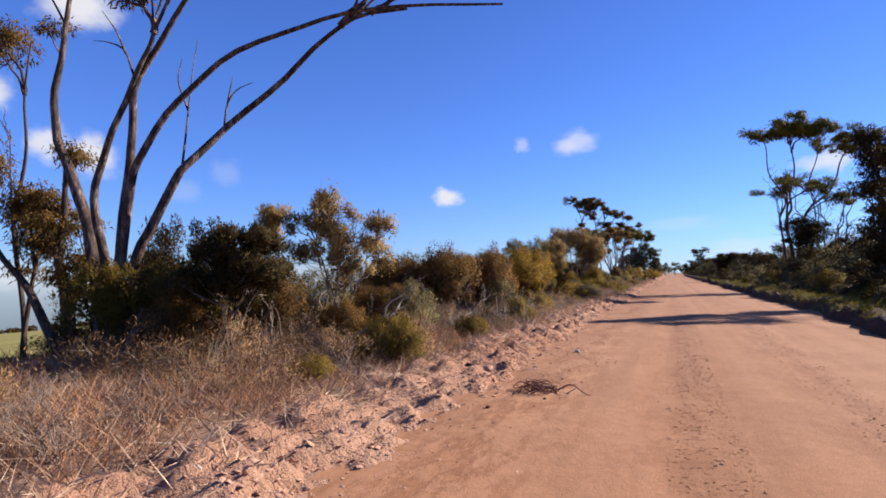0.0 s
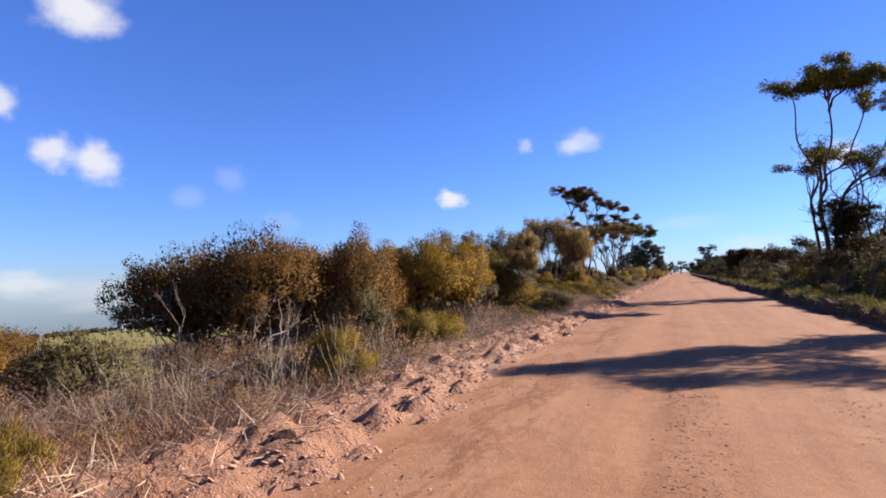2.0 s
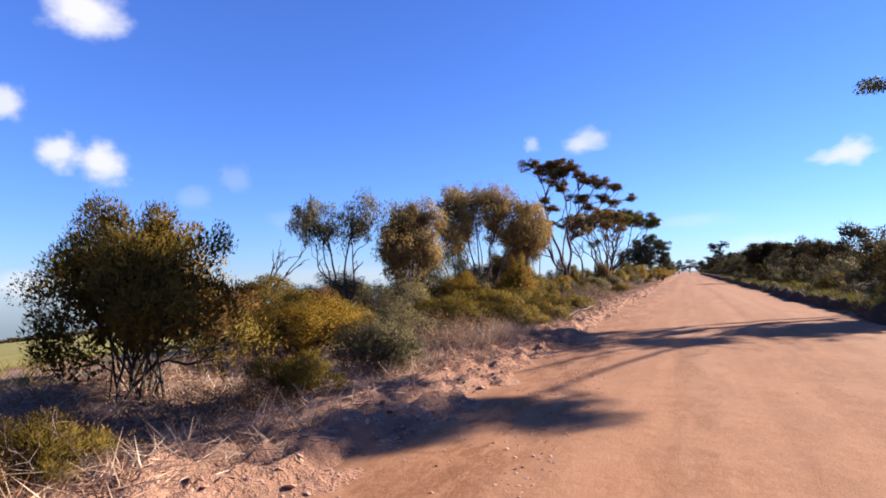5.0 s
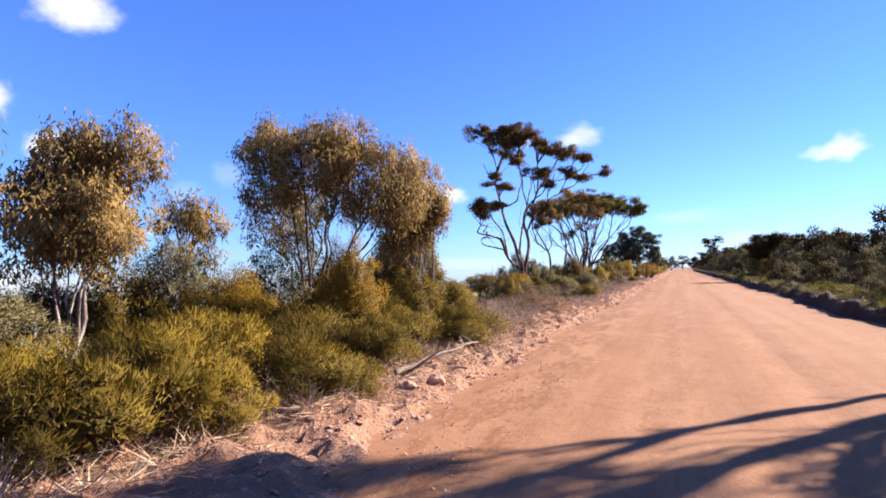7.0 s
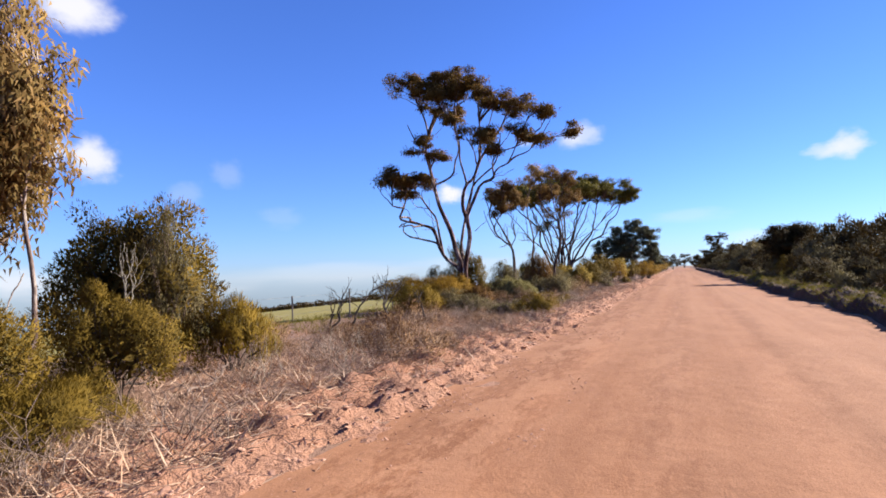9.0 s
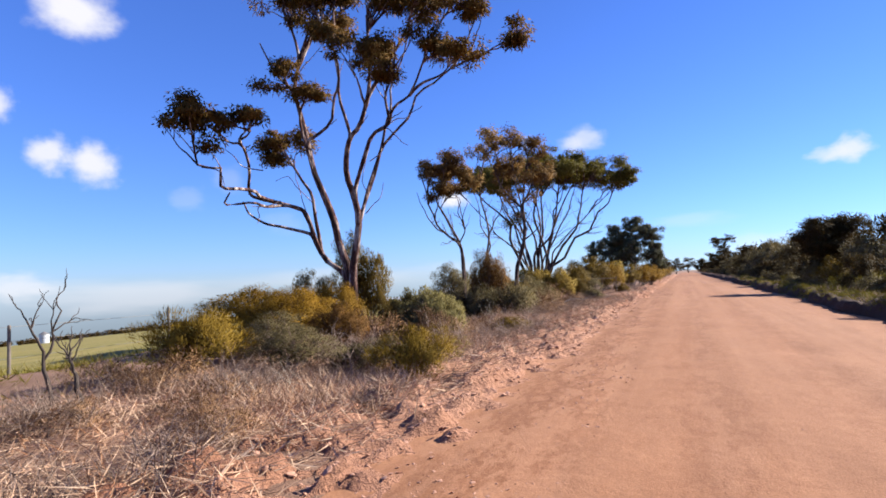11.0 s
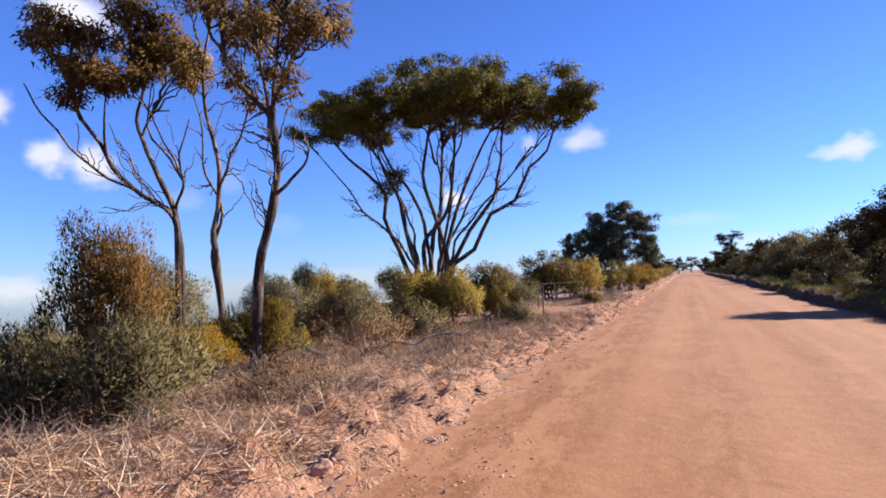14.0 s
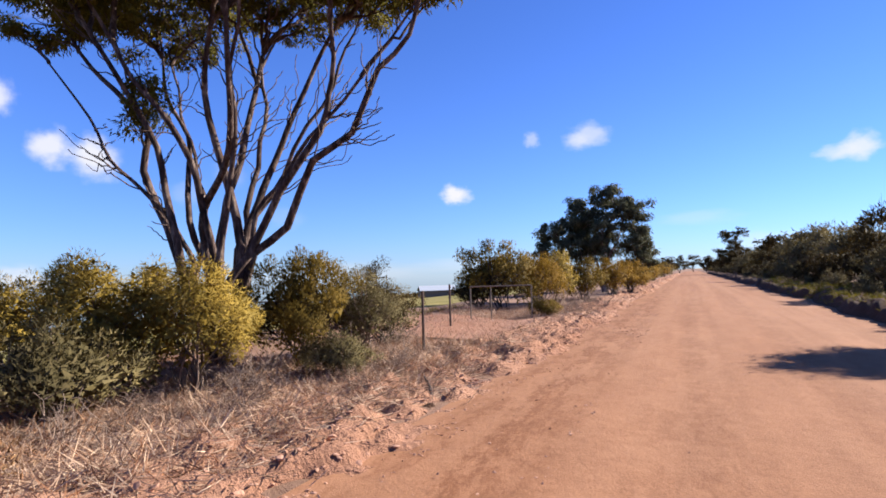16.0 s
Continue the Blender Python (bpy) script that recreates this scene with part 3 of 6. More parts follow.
SHRUBS = {
    # kind: label, radius, height, stems, leaves, leaf size, upward pull, foliage, twig, ragged, bare, droop
    "gold": ("rounded golden-olive broom bush with fine needles", 1.8, 2.6, 84, 24000, (0.042, 0.021), 0.5, GOLD, DARK_TWIG, 0.4, 0.45, 0.0),
    "olive": ("dense olive-green needle bush on the roadside", 1.6, 2.2, 78, 19000, (0.048, 0.022), 0.4, OLIVE, DARK_TWIG, 0.4, 0.3, 0.0),
    "russet": ("dense russet-brown scrub bush with twisted stems", 1.8, 2.2, 84, 22000, (0.046, 0.022), 0.3, RUSSET, GREY_TWIG, 0.28, 0.2, 0.0),
    "grey": ("ragged grey-green bush with pale stems", 1.6, 2.8, 66, 13000, (0.052, 0.024), 0.1, GREYGUM, GREY_TWIG, 0.55, 0.35, 0.1),
    "yellow": ("bright yellow-green weeping bush", 1.2, 2.0, 60, 12000, (0.07, 0.02), -0.5, YELLOW, GREY_TWIG, 0.35, 0.3, 0.5),
    "dark": ("dense dark green rounded bush", 1.7, 2.4, 69, 13000, (0.07, 0.026), 0.2, DARK, DARK_TWIG, 0.35, 0.1, 0.0),
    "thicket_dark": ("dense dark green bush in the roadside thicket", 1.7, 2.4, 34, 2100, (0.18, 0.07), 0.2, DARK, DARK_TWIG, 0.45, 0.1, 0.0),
    "thicket_olive": ("dense olive bush in the roadside thicket", 1.7, 2.4, 34, 2100, (0.18, 0.06), 0.2, OLIVE, GREY_TWIG, 0.45, 0.2, 0.0),
    "thicket_grey": ("grey-leaved scrubby bush in the roadside thicket", 1.7, 2.4, 34, 1900, (0.17, 0.06), 0.2, GREYGUM, GREY_TWIG, 0.55, 0.3, 0.0),
    "low": ("low olive-green broom shrub with upright needles", 0.9, 0.95, 48, 8000, (0.075, 0.013), 1.1, OLIVE, DARK_TWIG, 0.35, 0.25, 0.0),
    "lowgold": ("low golden-green broom shrub with upright needles", 0.9, 0.95, 48, 8000, (0.075, 0.013), 1.1, BROOM, DARK_TWIG, 0.35, 0.25, 0.0),
    "dry": ("low tangled rosy-brown dry scrub", 1.0, 0.8, 42, 1900, (0.066, 0.016), 0.9, DRYLEAF, GREY_TWIG, 0.6, 0.0, 0.0),
    "leafy": ("leafy grey-green shrub with crowded upright stems", 1.1, 1.1, 60, 9500, (0.07, 0.026), 0.7, LEAFY, GREY_TWIG, 0.4, 0.2, 0.0),
    "saltbush": ("low blue-grey leafy shrub", 1.1, 1.0, 54, 8500, (0.055, 0.018), 0.5, GREYGUM, GREY_TWIG, 0.4, 0.2, 0.0),
    "scrub": ("low grey-green scrub at the foot of the thicket", 0.8, 0.7, 24, 1500, (0.09, 0.03), 0.5, GREYGUM, GREY_TWIG, 0.4, 0.2, 0.0),
    "scrub_green": ("low green weedy scrub on the cut bank", 0.8, 0.6, 24, 1500, (0.09, 0.025), 0.8, GREEN_GRASS, GREY_TWIG, 0.4, 0.2, 0.0),
}
shrub_bank = {}


def shrub_template(kind, k, far=False):
    """One of a few meshes of a kind; bushes that stay far off have fewer and larger leaves."""
    if (kind, k, far) not in shrub_bank:
        label, r, h, stems, n, leaf, up, fol, twig, ragged, bare, droop = SHRUBS[kind]
        rng = np.random.default_rng(sum(map(ord, kind)) * 7 + k)
        if far:
            n, leaf = int(n * 0.45), (leaf[0] * 1.3, leaf[1] * 1.55)
        shrub_bank[kind, k, far] = shrub_meshes(rng, r, h, stems, n, leaf, up, fol, twig, ragged, bare, droop, kind != "dry")
    return shrub_bank[kind, k, far]


place_rng = np.random.default_rng(11)


def shrub(kind, x, y, r, h, label="", turn=None, variants=3):
    """A shrub of a kind at x, y, brought to radius r and height h."""
    wood, fol = shrub_template(kind, int(place_rng.integers(variants)), SHRUBS[kind][4] > 5000 and (y > 99 or x < -12))
    spec = SHRUBS[kind]
    name, cat, group = ("thicket_bush", "bush", "bushes of the roadside thicket") if kind.startswith("thicket") else ("low_scrub", "scrub", "low scrub on the cut bank") if kind.startswith("scrub") else ("dry_shrub", "dry shrub", "dry shrubs on the verge") if kind == "dry" else ("bush", "bush", "roadside bushes")
    ob = new(name)
    a = place_rng.uniform(0, 360) if turn is None else turn
    ob.matrix_basis = pose(x, y, gz(x, y) - 0.03, 0, 0, a) @ Matrix.Diagonal((r / spec[1], r / spec[1], h / spec[2], 1))
    tagged(ob, label or spec[0], cat, group)
    tagged(piece("branchwork", wood, ob), kind="stuff")
    tagged(piece("foliage", fol, ob), kind="stuff")
    return ob


def dead_shrub_mesh(rng, r, h, stems, twig, fork=5, thick=0.006):
    paths = []
    for s in range(stems):
        a, e = rng.uniform(0, 2 * np.pi), np.sqrt(rng.random())
        tip = np.array([np.cos(a) * e * r, np.sin(a) * e * r, h * rng.uniform(0.45, 1.1) * (1.1 - 0.6 * e)])
        pts = bend(rng, np.array([rng.normal(0, r * 0.2), rng.normal(0, r * 0.2), -0.05]), unit(np.array([np.cos(a) * e, np.sin(a) * e, 0.9])), tip,
                   unit(np.array([np.cos(a), np.sin(a), 0.4])), 5, 0.09)
        paths.append((pts, np.linspace(1, 0.3, 5) * thick * (1 + h)))
        for _ in range(fork):
            q = rng.integers(1, 4)
            d = unit(rng.normal(0, 1, 3) + np.array([0, 0, 0.5]))
            L = h * rng.uniform(0.15, 0.4)
            paths.append((bend(rng, pts[q], d, pts[q] + d * L, d, 3, 0.12), np.linspace(1, 0.3, 3) * thick * 0.6 * (1 + h)))
    v, f = tubes(paths, 3)
    return mesh_from("twigs", v, f, twig, True)


dead_bank = [dead_shrub_mesh(np.random.default_rng(70 + k), 0.8, 0.7, 22, GREY_TWIG, 5, 0.0042) for k in range(4)]


def dead_shrub(x, y, r, h, label="tangled grey dead shrub of bare twigs"):
    ob = piece("dead_bush", dead_bank[int(place_rng.integers(4))])
    ob.matrix_basis = pose(x, y, gz(x, y) - 0.02, 0, 0, place_rng.uniform(0, 360)) @ Matrix.Diagonal((r / 0.8, r / 0.8, h / 0.7, 1))
    return tagged(ob, label, "dead bush", "dead roadside bushes")


# trees along the left of the road
limb_a = [(-0.64, 0.0, 2.1), (-0.94, 0.0, 3.28), (-1.59, -0.1, 4.63), (-1.9, -0.1, 5.74), (-1.6, -0.1, 7.2), (-1.3, -0.1, 9.18)]
limb_b = [(0.19, 0.0, 2.08), (0.35, 0.0, 3.59), (0.52, 0.0, 4.84), (0.63, 0.0, 5.98), (1.35, 0.1, 7.05), (2.23, 0.1, 8.02), (2.93, 0.1, 8.61)]
limb_c = [(0.37, -0.1, 2.07), (0.72, -0.2, 3.66), (1.05, -0.2, 4.31), (1.66, -0.1, 5.25), (2.22, 0.2, 5.97), (3.03, 0.5, 6.54), (4.2, 0.9, 6.99), (5.29, 1.2, 7.29), (6.78, 1.7, 7.42), (8.5, 2.2, 7.32)]
limb_d = [(0.56, 0.1, 2.07), (0.91, 0.2, 2.82), (1.41, 0.3, 3.74), (1.61, 0.5, 4.22), (2.18, 1.1, 5.14), (3.53, 1.4, 6.13), (4.38, 1.6, 6.95), (5.27, 1.7, 7.4), (6.43, 1.9, 7.48)]
limb_e = [(-0.15, -0.1, 2.09), (-0.53, -0.1, 3.25), (-0.28, -0.1, 4.32), (0.32, -0.1, 5.41), (0.94, -0.1, 6.53), (1.32, -0.1, 7.1), (1.72, -0.1, 7.78)]
gum_tree("multi-stemmed gum with long arching dark limbs", (-11.73, 9.3), 0,
         [(-1.2, 0.0, 9.6, 1.3, 1.3, 0.6), (2.9, 0.1, 8.9, 1.3, 1.2, 0.5), (0.9, -0.1, 7.75, 0.75, 0.6, 0.4), (1.7, -0.1, 8.3, 0.7, 0.7, 0.4), (6.6, 1.9, 8.3, 1.6, 1.2, 0.4), (-2.0, 0, 7.8, 0.3, 0.3, 0.25)],
         90, 150, bark=DARK_GUM, thick=0.17, seed=3, low=0.3, crook=0.035, fork=6,
         limbs_by=[limb_a, limb_b, limb_c, limb_d, limb_e],
         sprigs=[[(1.47, 0.5, 4.23), (1.7, 0.4, 5.05), (1.93, 0.3, 6.01), (2.21, 0.2, 6.87)], [(1.73, 0.4, 5.43), (1.45, 0.4, 6.11), (1.56, 0.4, 6.61)],
                 [(2.11, 1.1, 5.15), (2.3, 1.0, 5.65), (2.67, 0.9, 5.9), (3.2, 0.8, 5.96)], [(2.3, 1.0, 5.65), (2.39, 1.0, 6.03), (2.46, 1.0, 6.28)],
                 [(0.67, -0.1, 6.19), (0.51, -0.2, 6.75), (0.11, -0.3, 6.97), (-0.34, -0.3, 7.07)], [(0.54, -0.2, 6.68), (0.24, -0.2, 7.24), (-0.21, -0.2, 7.78)]])
limb_a = [(-0.1, 0, 0.5), (-0.6, 0, 1.1), (-1.2, 0, 1.9), (-2.3, 0, 2.8), (-3.4, 0.1, 4.6)]
limb_b = [(-0.2, 0.4, 0.5), (-0.5, 0.5, 1.6), (-0.75, 0.5, 2.6), (-0.6, 0.5, 3.5), (-0.4, 0.4, 4.9)]
gum_tree("dark gum leaning low over the pasture edge", (-13.5, 9.3), 0,
         [(-0.45, 0.3, 3.0, 0.7, 0.6, 0.7), (0.3, 0.2, 2.2, 0.6, 0.6, 0.7), (0.15, 0.2, 4.8, 0.3, 0.3, 0.35), (-3.3, 0, 5.0, 0.9, 0.9, 0.7), (-1.0, 0.4, 3.9, 0.5, 0.5, 0.45)], 90, 150, leaf=(0.11, 0.03), bark=DARK_BARK, foliage=GUM, thick=0.2, seed=4, dead=6, fork=6, crook=0.03, droop=0.8,
         limbs_by=[limb_a, limb_b])
limb_a = [(0.0, 0, 0.6), (-0.2, 0, 2.3), (-0.45, 0, 3.9), (-0.02, 0, 5.3), (-0.12, 0, 6.7), (0.1, 0, 8.1)]
limb_b = [(0.0, 0, 0.6), (0.35, 0, 2.2), (0.8, 0, 3.4), (0.55, 0, 4.4)]
limb_c = [(0.0, 0, 0.6), (-0.4, 0.1, 2.6), (-0.9, 0.2, 4.2), (-1.0, 0.2, 6.0)]
gum_tree("thin dark gum with sparse brown leaves and bare twigs", (-15.2, 9.6), 0,
         [(-0.3, 0.2, 3.8, 0.6, 0.6, 0.7), (0.3, 0.1, 2.6, 0.5, 0.5, 0.7), (0.5, 0, 3.5, 0.5, 0.4, 0.5), (-0.9, 0, 8.0, 0.6, 0.6, 0.8)], 80, 150, leaf=(0.11, 0.03), bark=DARK_BARK, foliage=GUM, thick=0.075, seed=44, dead=26, fork=5, crook=0.06, droop=0.8,
         limbs_by=[limb_a, limb_b, limb_c])
gum_tree("shrubby mallee with an olive-brown crown on pale stems", (-6.75, 10.5), 9,
         [(-0.5, 0, 2.45, 0.5, 0.6, 0.7), (0.15, 0.1, 2.5, 0.55, 0.6, 0.6), (0.75, 0.4, 1.9, 0.45, 0.5, 0.5), (-0.1, 0, 1.7, 0.8, 0.8, 0.6), (0.9, 0.2, 2.3, 0.35, 0.4, 0.4)], 175, 125, leaf=(0.07, 0.024), bark=GREY_TWIG, foliage=MALLEE, thick=0.035, seed=16, droop=-0.2, clump=(0.2, 0.25), dead=14)
gum_tree("shrubby mallee with a dense dark crown", (-7.5, 8.4), 7,
         [(-0.35, 0, 1.95, 0.6, 0.6, 0.5), (0.25, 0.1, 2.15, 0.5, 0.55, 0.4), (0, 0, 1.4, 0.8, 0.8, 0.5)], 170, 180, leaf=(0.075, 0.026), bark=GREY_TWIG, foliage=DARK, thick=0.03, seed=17, droop=-0.2, clump=(0.2, 0.25), dead=8)
gum_tree("small grey mallee with a thin upright crown", (-8.05, 10.1), 6,
         [(0.0, 0, 2.75, 0.4, 0.4, 0.45), (-0.35, 0, 2.2, 0.45, 0.45, 0.4)], 60, 160, leaf=(0.075, 0.022), bark=GREY_TWIG, foliage=MALLEE, thick=0.03, seed=45, droop=-0.2, clump=(0.2, 0.25), dead=10)
gum_tree("dark-stemmed mallee with weeping grey leaves", (-9.6, 39.8), 5,
         [(-0.5, 0, 3.3, 0.8, 0.8, 0.6), (0.5, 0.3, 3.2, 0.7, 0.7, 0.6)], 60, 150, leaf=(0.11, 0.024), bark=DARK_BARK, foliage=GREYGUM, thick=0.06, seed=5, dead=16, droop=1.0, clump=(0.36, 0.46), crook=0.1)
gum_tree("mallee with olive-brown weeping leaves", (-8.5, 41.9), 7,
         [(-0.3, 0, 3.2, 0.6, 0.7, 0.5), (0.5, 0.3, 3.45, 0.6, 0.7, 0.45), (0.1, 0, 2.4, 0.8, 0.9, 0.6), (0.8, 0, 2.5, 0.55, 0.6, 0.55)], 210, 160, leaf=(0.09, 0.03), bark=PALE_BARK, foliage=MALLEE, thick=0.05, seed=6, droop=1.0, clump=(0.36, 0.46))
gum_tree("slender mallee with thin grey leaves on bare stems", (-9.8, 49.5), 5,
         [(0, 0, 3.4, 0.9, 0.9, 0.8), (0.6, 0, 2.5, 0.7, 0.7, 0.6), (-0.6, 0, 2.6, 0.7, 0.7, 0.6)], 80, 120, leaf=(0.10, 0.026), bark=DARK_BARK, foliage=GREYGUM, thick=0.05, seed=18, droop=0.8, clump=(0.36, 0.46), dead=20)
gum_tree("slim mallee with grey weeping leaves", (-11.2, 46.8), 4,
         [(0, 0, 3.1, 0.7, 0.7, 0.6), (0.3, 0, 2.2, 0.5, 0.5, 0.5)], 40, 130, leaf=(0.12, 0.03), bark=DARK_BARK, foliage=MALLEE, thick=0.06, seed=15, droop=1.0, clump=(0.36, 0.48), dead=6)
gum_tree("large bushy mallee with bronze weeping leaves", (-7.4, 46.9), 11,
         [(-1.2, 0, 4.26, 0.7, 0.8, 0.65), (-0.4, 0.1, 4.66, 0.7, 0.8, 0.55), (0.6, 0.4, 4.41, 0.7, 0.8, 0.55), (1.45, 0.6, 3.96, 0.55, 0.7, 0.55), (-1.1, 0, 3.26, 0.65, 0.7, 0.5), (0.2, 0.2, 3.46, 1.0, 0.9, 0.55), (1.3, 0.3, 3.16, 0.55, 0.6, 0.45), (1.95, 0.6, 3.56, 0.55, 0.6, 0.6), (1.8, 0.4, 2.66, 0.6, 0.6, 0.6)],
         330, 130, leaf=(0.1, 0.028), bark=GUM_BARK, foliage=MALLEE, thick=0.055, seed=7, droop=1.0, clump=(0.36, 0.48), dead=24)
gum_tree("mallee with olive weeping leaves and pale stems", (-6.3, 50.0), 8,
         [(0.0, 0, 3.9, 0.6, 0.6, 0.5), (0.2, 0, 2.9, 0.5, 0.6, 0.55), (-0.5, 0, 3.4, 0.6, 0.6, 0.55), (-0.7, 0, 2.5, 0.6, 0.6, 0.6), (0.55, 0.1, 3.3, 0.4, 0.45, 0.55)], 185, 125, leaf=(0.1, 0.028), bark=PALE_BARK, foliage=MALLEE, thick=0.045, seed=8, droop=1.0, clump=(0.34, 0.46), dead=14)
limb_a = [(-0.29, 0.05, 1.52), (-0.98, 0.01, 2.14), (-1.27, -0.04, 2.69), (-1.44, -0.19, 3.44), (-1.84, -0.41, 3.65), (-1.95, -0.74, 3.69), (-2.05, -1.29, 3.76), (-1.78, -1.85, 3.87), (-1.84, -2.36, 3.87), (-1.7, -2.88, 3.8), (-1.53, -3.28, 3.85), (-1.18, -3.62, 4.09), (-1.49, -3.91, 4.1), (-1.46, -4.08, 4.39), (-1.36, -4.25, 4.83)]
limb_b = [(-0.29, 0.05, 1.52), (-0.98, 0.0, 2.14), (-1.25, -0.05, 2.69), (-1.35, -0.3, 3.42), (-1.7, -0.55, 3.62), (-1.88, -1.3, 3.53), (-1.65, -2.05, 3.54), (-1.86, -2.75, 3.44), (-1.1, -3.45, 3.56)]
limb_c = [(-0.29, 0.05, 1.52), (-0.98, 0.01, 2.14), (-1.27, -0.04, 2.67), (-1.43, -0.22, 2.9), (-2.05, -0.48, 3.08), (-2.36, -0.85, 3.18), (-2.31, -1.45, 3.38), (-1.97, -2.05, 3.59)]
limb_d = [(-0.29, 0.05, 1.52), (-0.99, 0.01, 2.14), (-1.28, -0.02, 2.7), (-1.51, -0.12, 3.45), (-1.83, -0.41, 3.65), (-2.68, -0.7, 3.9), (-2.61, -1.12, 4.06), (-2.08, -1.67, 4.52), (-1.76, -2.21, 4.85), (-1.56, -2.65, 4.89), (-1.5, -3.05, 4.83), (-1.57, -3.45, 5.14)]
limb_e = [(-0.27, 0.05, 1.58), (-0.54, 0.02, 2.52), (-0.64, -0.0, 3.19), (-0.98, -0.03, 4.02), (-1.24, -0.1, 4.65), (-1.32, -0.23, 5.31), (-1.39, -0.37, 5.76), (-1.39, -0.5, 6.26), (-1.52, -0.66, 6.78), (-1.78, -0.82, 7.1), (-1.95, -0.99, 7.54), (-2.11, -1.15, 7.98)]
limb_f = [(-0.27, 0.05, 1.58), (-0.54, 0.02, 2.52), (-0.64, -0.0, 3.19), (-0.98, -0.03, 4.02), (-1.23, -0.1, 4.65), (-1.29, -0.27, 5.3), (-0.84, -0.43, 5.46), (-0.29, -0.6, 5.73), (-0.15, -0.69, 6.25), (0.06, -0.74, 6.71), (-0.0, -0.8, 7.34), (-0.08, -0.85, 8.23)]
limb_g = [(-0.27, 0.05, 1.58), (-0.54, 0.02, 2.52), (-0.64, -0.01, 3.19), (-0.97, -0.04, 4.02), (-1.25, -0.09, 4.65), (-1.43, -0.15, 5.48), (-1.53, -0.21, 6.1), (-1.66, -0.23, 6.95), (-1.56, -0.17, 7.65), (-1.7, -0.11, 8.26), (-2.09, -0.05, 9.24)]
limb_h = [(-0.29, 0.05, 1.52), (-1.02, 0.05, 2.15), (-1.2, 0.05, 2.69), (-1.3, 0.06, 3.31), (-1.48, 0.1, 4.02), (-1.89, 0.14, 4.56), (-2.29, 0.2, 5.12), (-2.72, 0.28, 5.63), (-3.17, 0.35, 5.85)]
limb_i = [(-0.11, -0.05, 1.58), (0.02, -0.13, 2.22), (0.23, -0.21, 3.1), (0.17, -0.3, 3.73), (0.02, -0.4, 4.25), (0.11, -0.53, 4.85), (0.32, -0.67, 5.23), (0.26, -0.8, 5.7), (0.13, -0.85, 6.28), (0.14, -0.85, 7.03), (-0.1, -0.85, 7.79), (-0.55, -0.85, 8.74)]
limb_j = [(-0.11, -0.05, 1.58), (0.03, -0.13, 2.22), (0.23, -0.21, 3.1), (0.17, -0.3, 3.73), (0.02, -0.4, 4.25), (0.11, -0.53, 4.85), (0.32, -0.67, 5.23), (0.7, -0.8, 5.45), (1.0, -0.89, 6.11), (1.1, -0.94, 6.68), (1.12, -1.0, 7.26), (1.12, -1.05, 8.09)]
limb_k = [(-0.11, -0.05, 1.58), (0.03, -0.12, 2.22), (0.22, -0.2, 3.1), (0.18, -0.27, 3.8), (0.34, -0.35, 4.22), (0.65, -0.52, 4.78), (0.95, -0.7, 5.19), (1.54, -0.88, 5.35), (1.73, -1.05, 5.57), (2.0, -1.15, 5.72), (2.33, -1.25, 5.83), (2.74, -1.35, 6.53), (3.0, -1.45, 7.09)]
limb_l = [(-0.11, -0.05, 1.58), (0.03, -0.13, 2.22), (0.23, -0.21, 3.1), (0.19, -0.3, 3.79), (0.38, -0.41, 4.2), (0.71, -0.6, 4.75), (1.02, -0.8, 5.15), (1.61, -0.99, 5.28), (1.67, -1.16, 5.66), (1.72, -1.32, 5.95), (2.05, -1.49, 6.39), (2.18, -1.65, 6.97)]
limb_m = [(-0.1, 0.05, 1.58), (-0.45, 0.7, 2.2), (-0.7, 1.2, 2.8), (-0.72, 1.55, 3.55), (-0.68, 1.85, 4.2), (-0.55, 2.2, 5.0), (-0.45, 2.45, 5.65), (0.08, 2.38, 6.12), (0.68, 2.18, 6.43), (1.08, 1.88, 6.93), (1.92, 1.28, 6.99), (2.75, 0.48, 6.99), (3.96, -0.52, 6.74)]
limb_n = [(-0.1, 0.05, 1.58), (-0.45, 0.7, 2.2), (-0.7, 1.2, 2.8), (-0.72, 1.55, 3.55), (-0.68, 1.85, 4.2), (-0.55, 2.2, 5.0), (-0.45, 2.45, 5.65), (-0.3, 2.58, 6.47), (-0.12, 2.58, 6.91), (-0.17, 2.58, 7.55), (0.17, 2.48, 8.07), (0.53, 2.28, 8.54), (0.85, 2.08, 9.29)]
low_clumps = [(-1.24, -4.15, 5.04, 0.71, 0.71, 0.4), (-1.95, -4.25, 4.93, 0.32, 0.32, 0.19), (-0.57, -3.55, 5.1, 0.48, 0.48, 0.23), (-0.8, -3.65, 4.91, 0.25, 0.25, 0.19), (-1.47, -1.05, 7.09, 0.43, 0.43, 0.31), (-1.9, -1.05, 6.78, 0.32, 0.32, 0.21), (-2.57, 0.35, 5.52, 0.56, 0.56, 0.52), (-2.96, 0.35, 5.13, 0.23, 0.23, 0.21), (-1.87, 0.15, 5.62, 0.32, 0.32, 0.3), (-0.87, -0.55, 6.59, 0.36, 0.36, 0.25), (1.09, -1.25, 6.98, 0.71, 0.71, 0.44), (2.09, -1.55, 6.34, 0.46, 0.46, 0.25), (-0.18, -0.85, 7.8, 0.38, 0.38, 0.3), (2.75, -1.25, 6.88, 0.64, 0.64, 0.17), (3.81, -1.05, 6.66, 0.52, 0.52, 0.19), (-0.17, -0.65, 5.69, 0.18, 0.18, 0.17)]
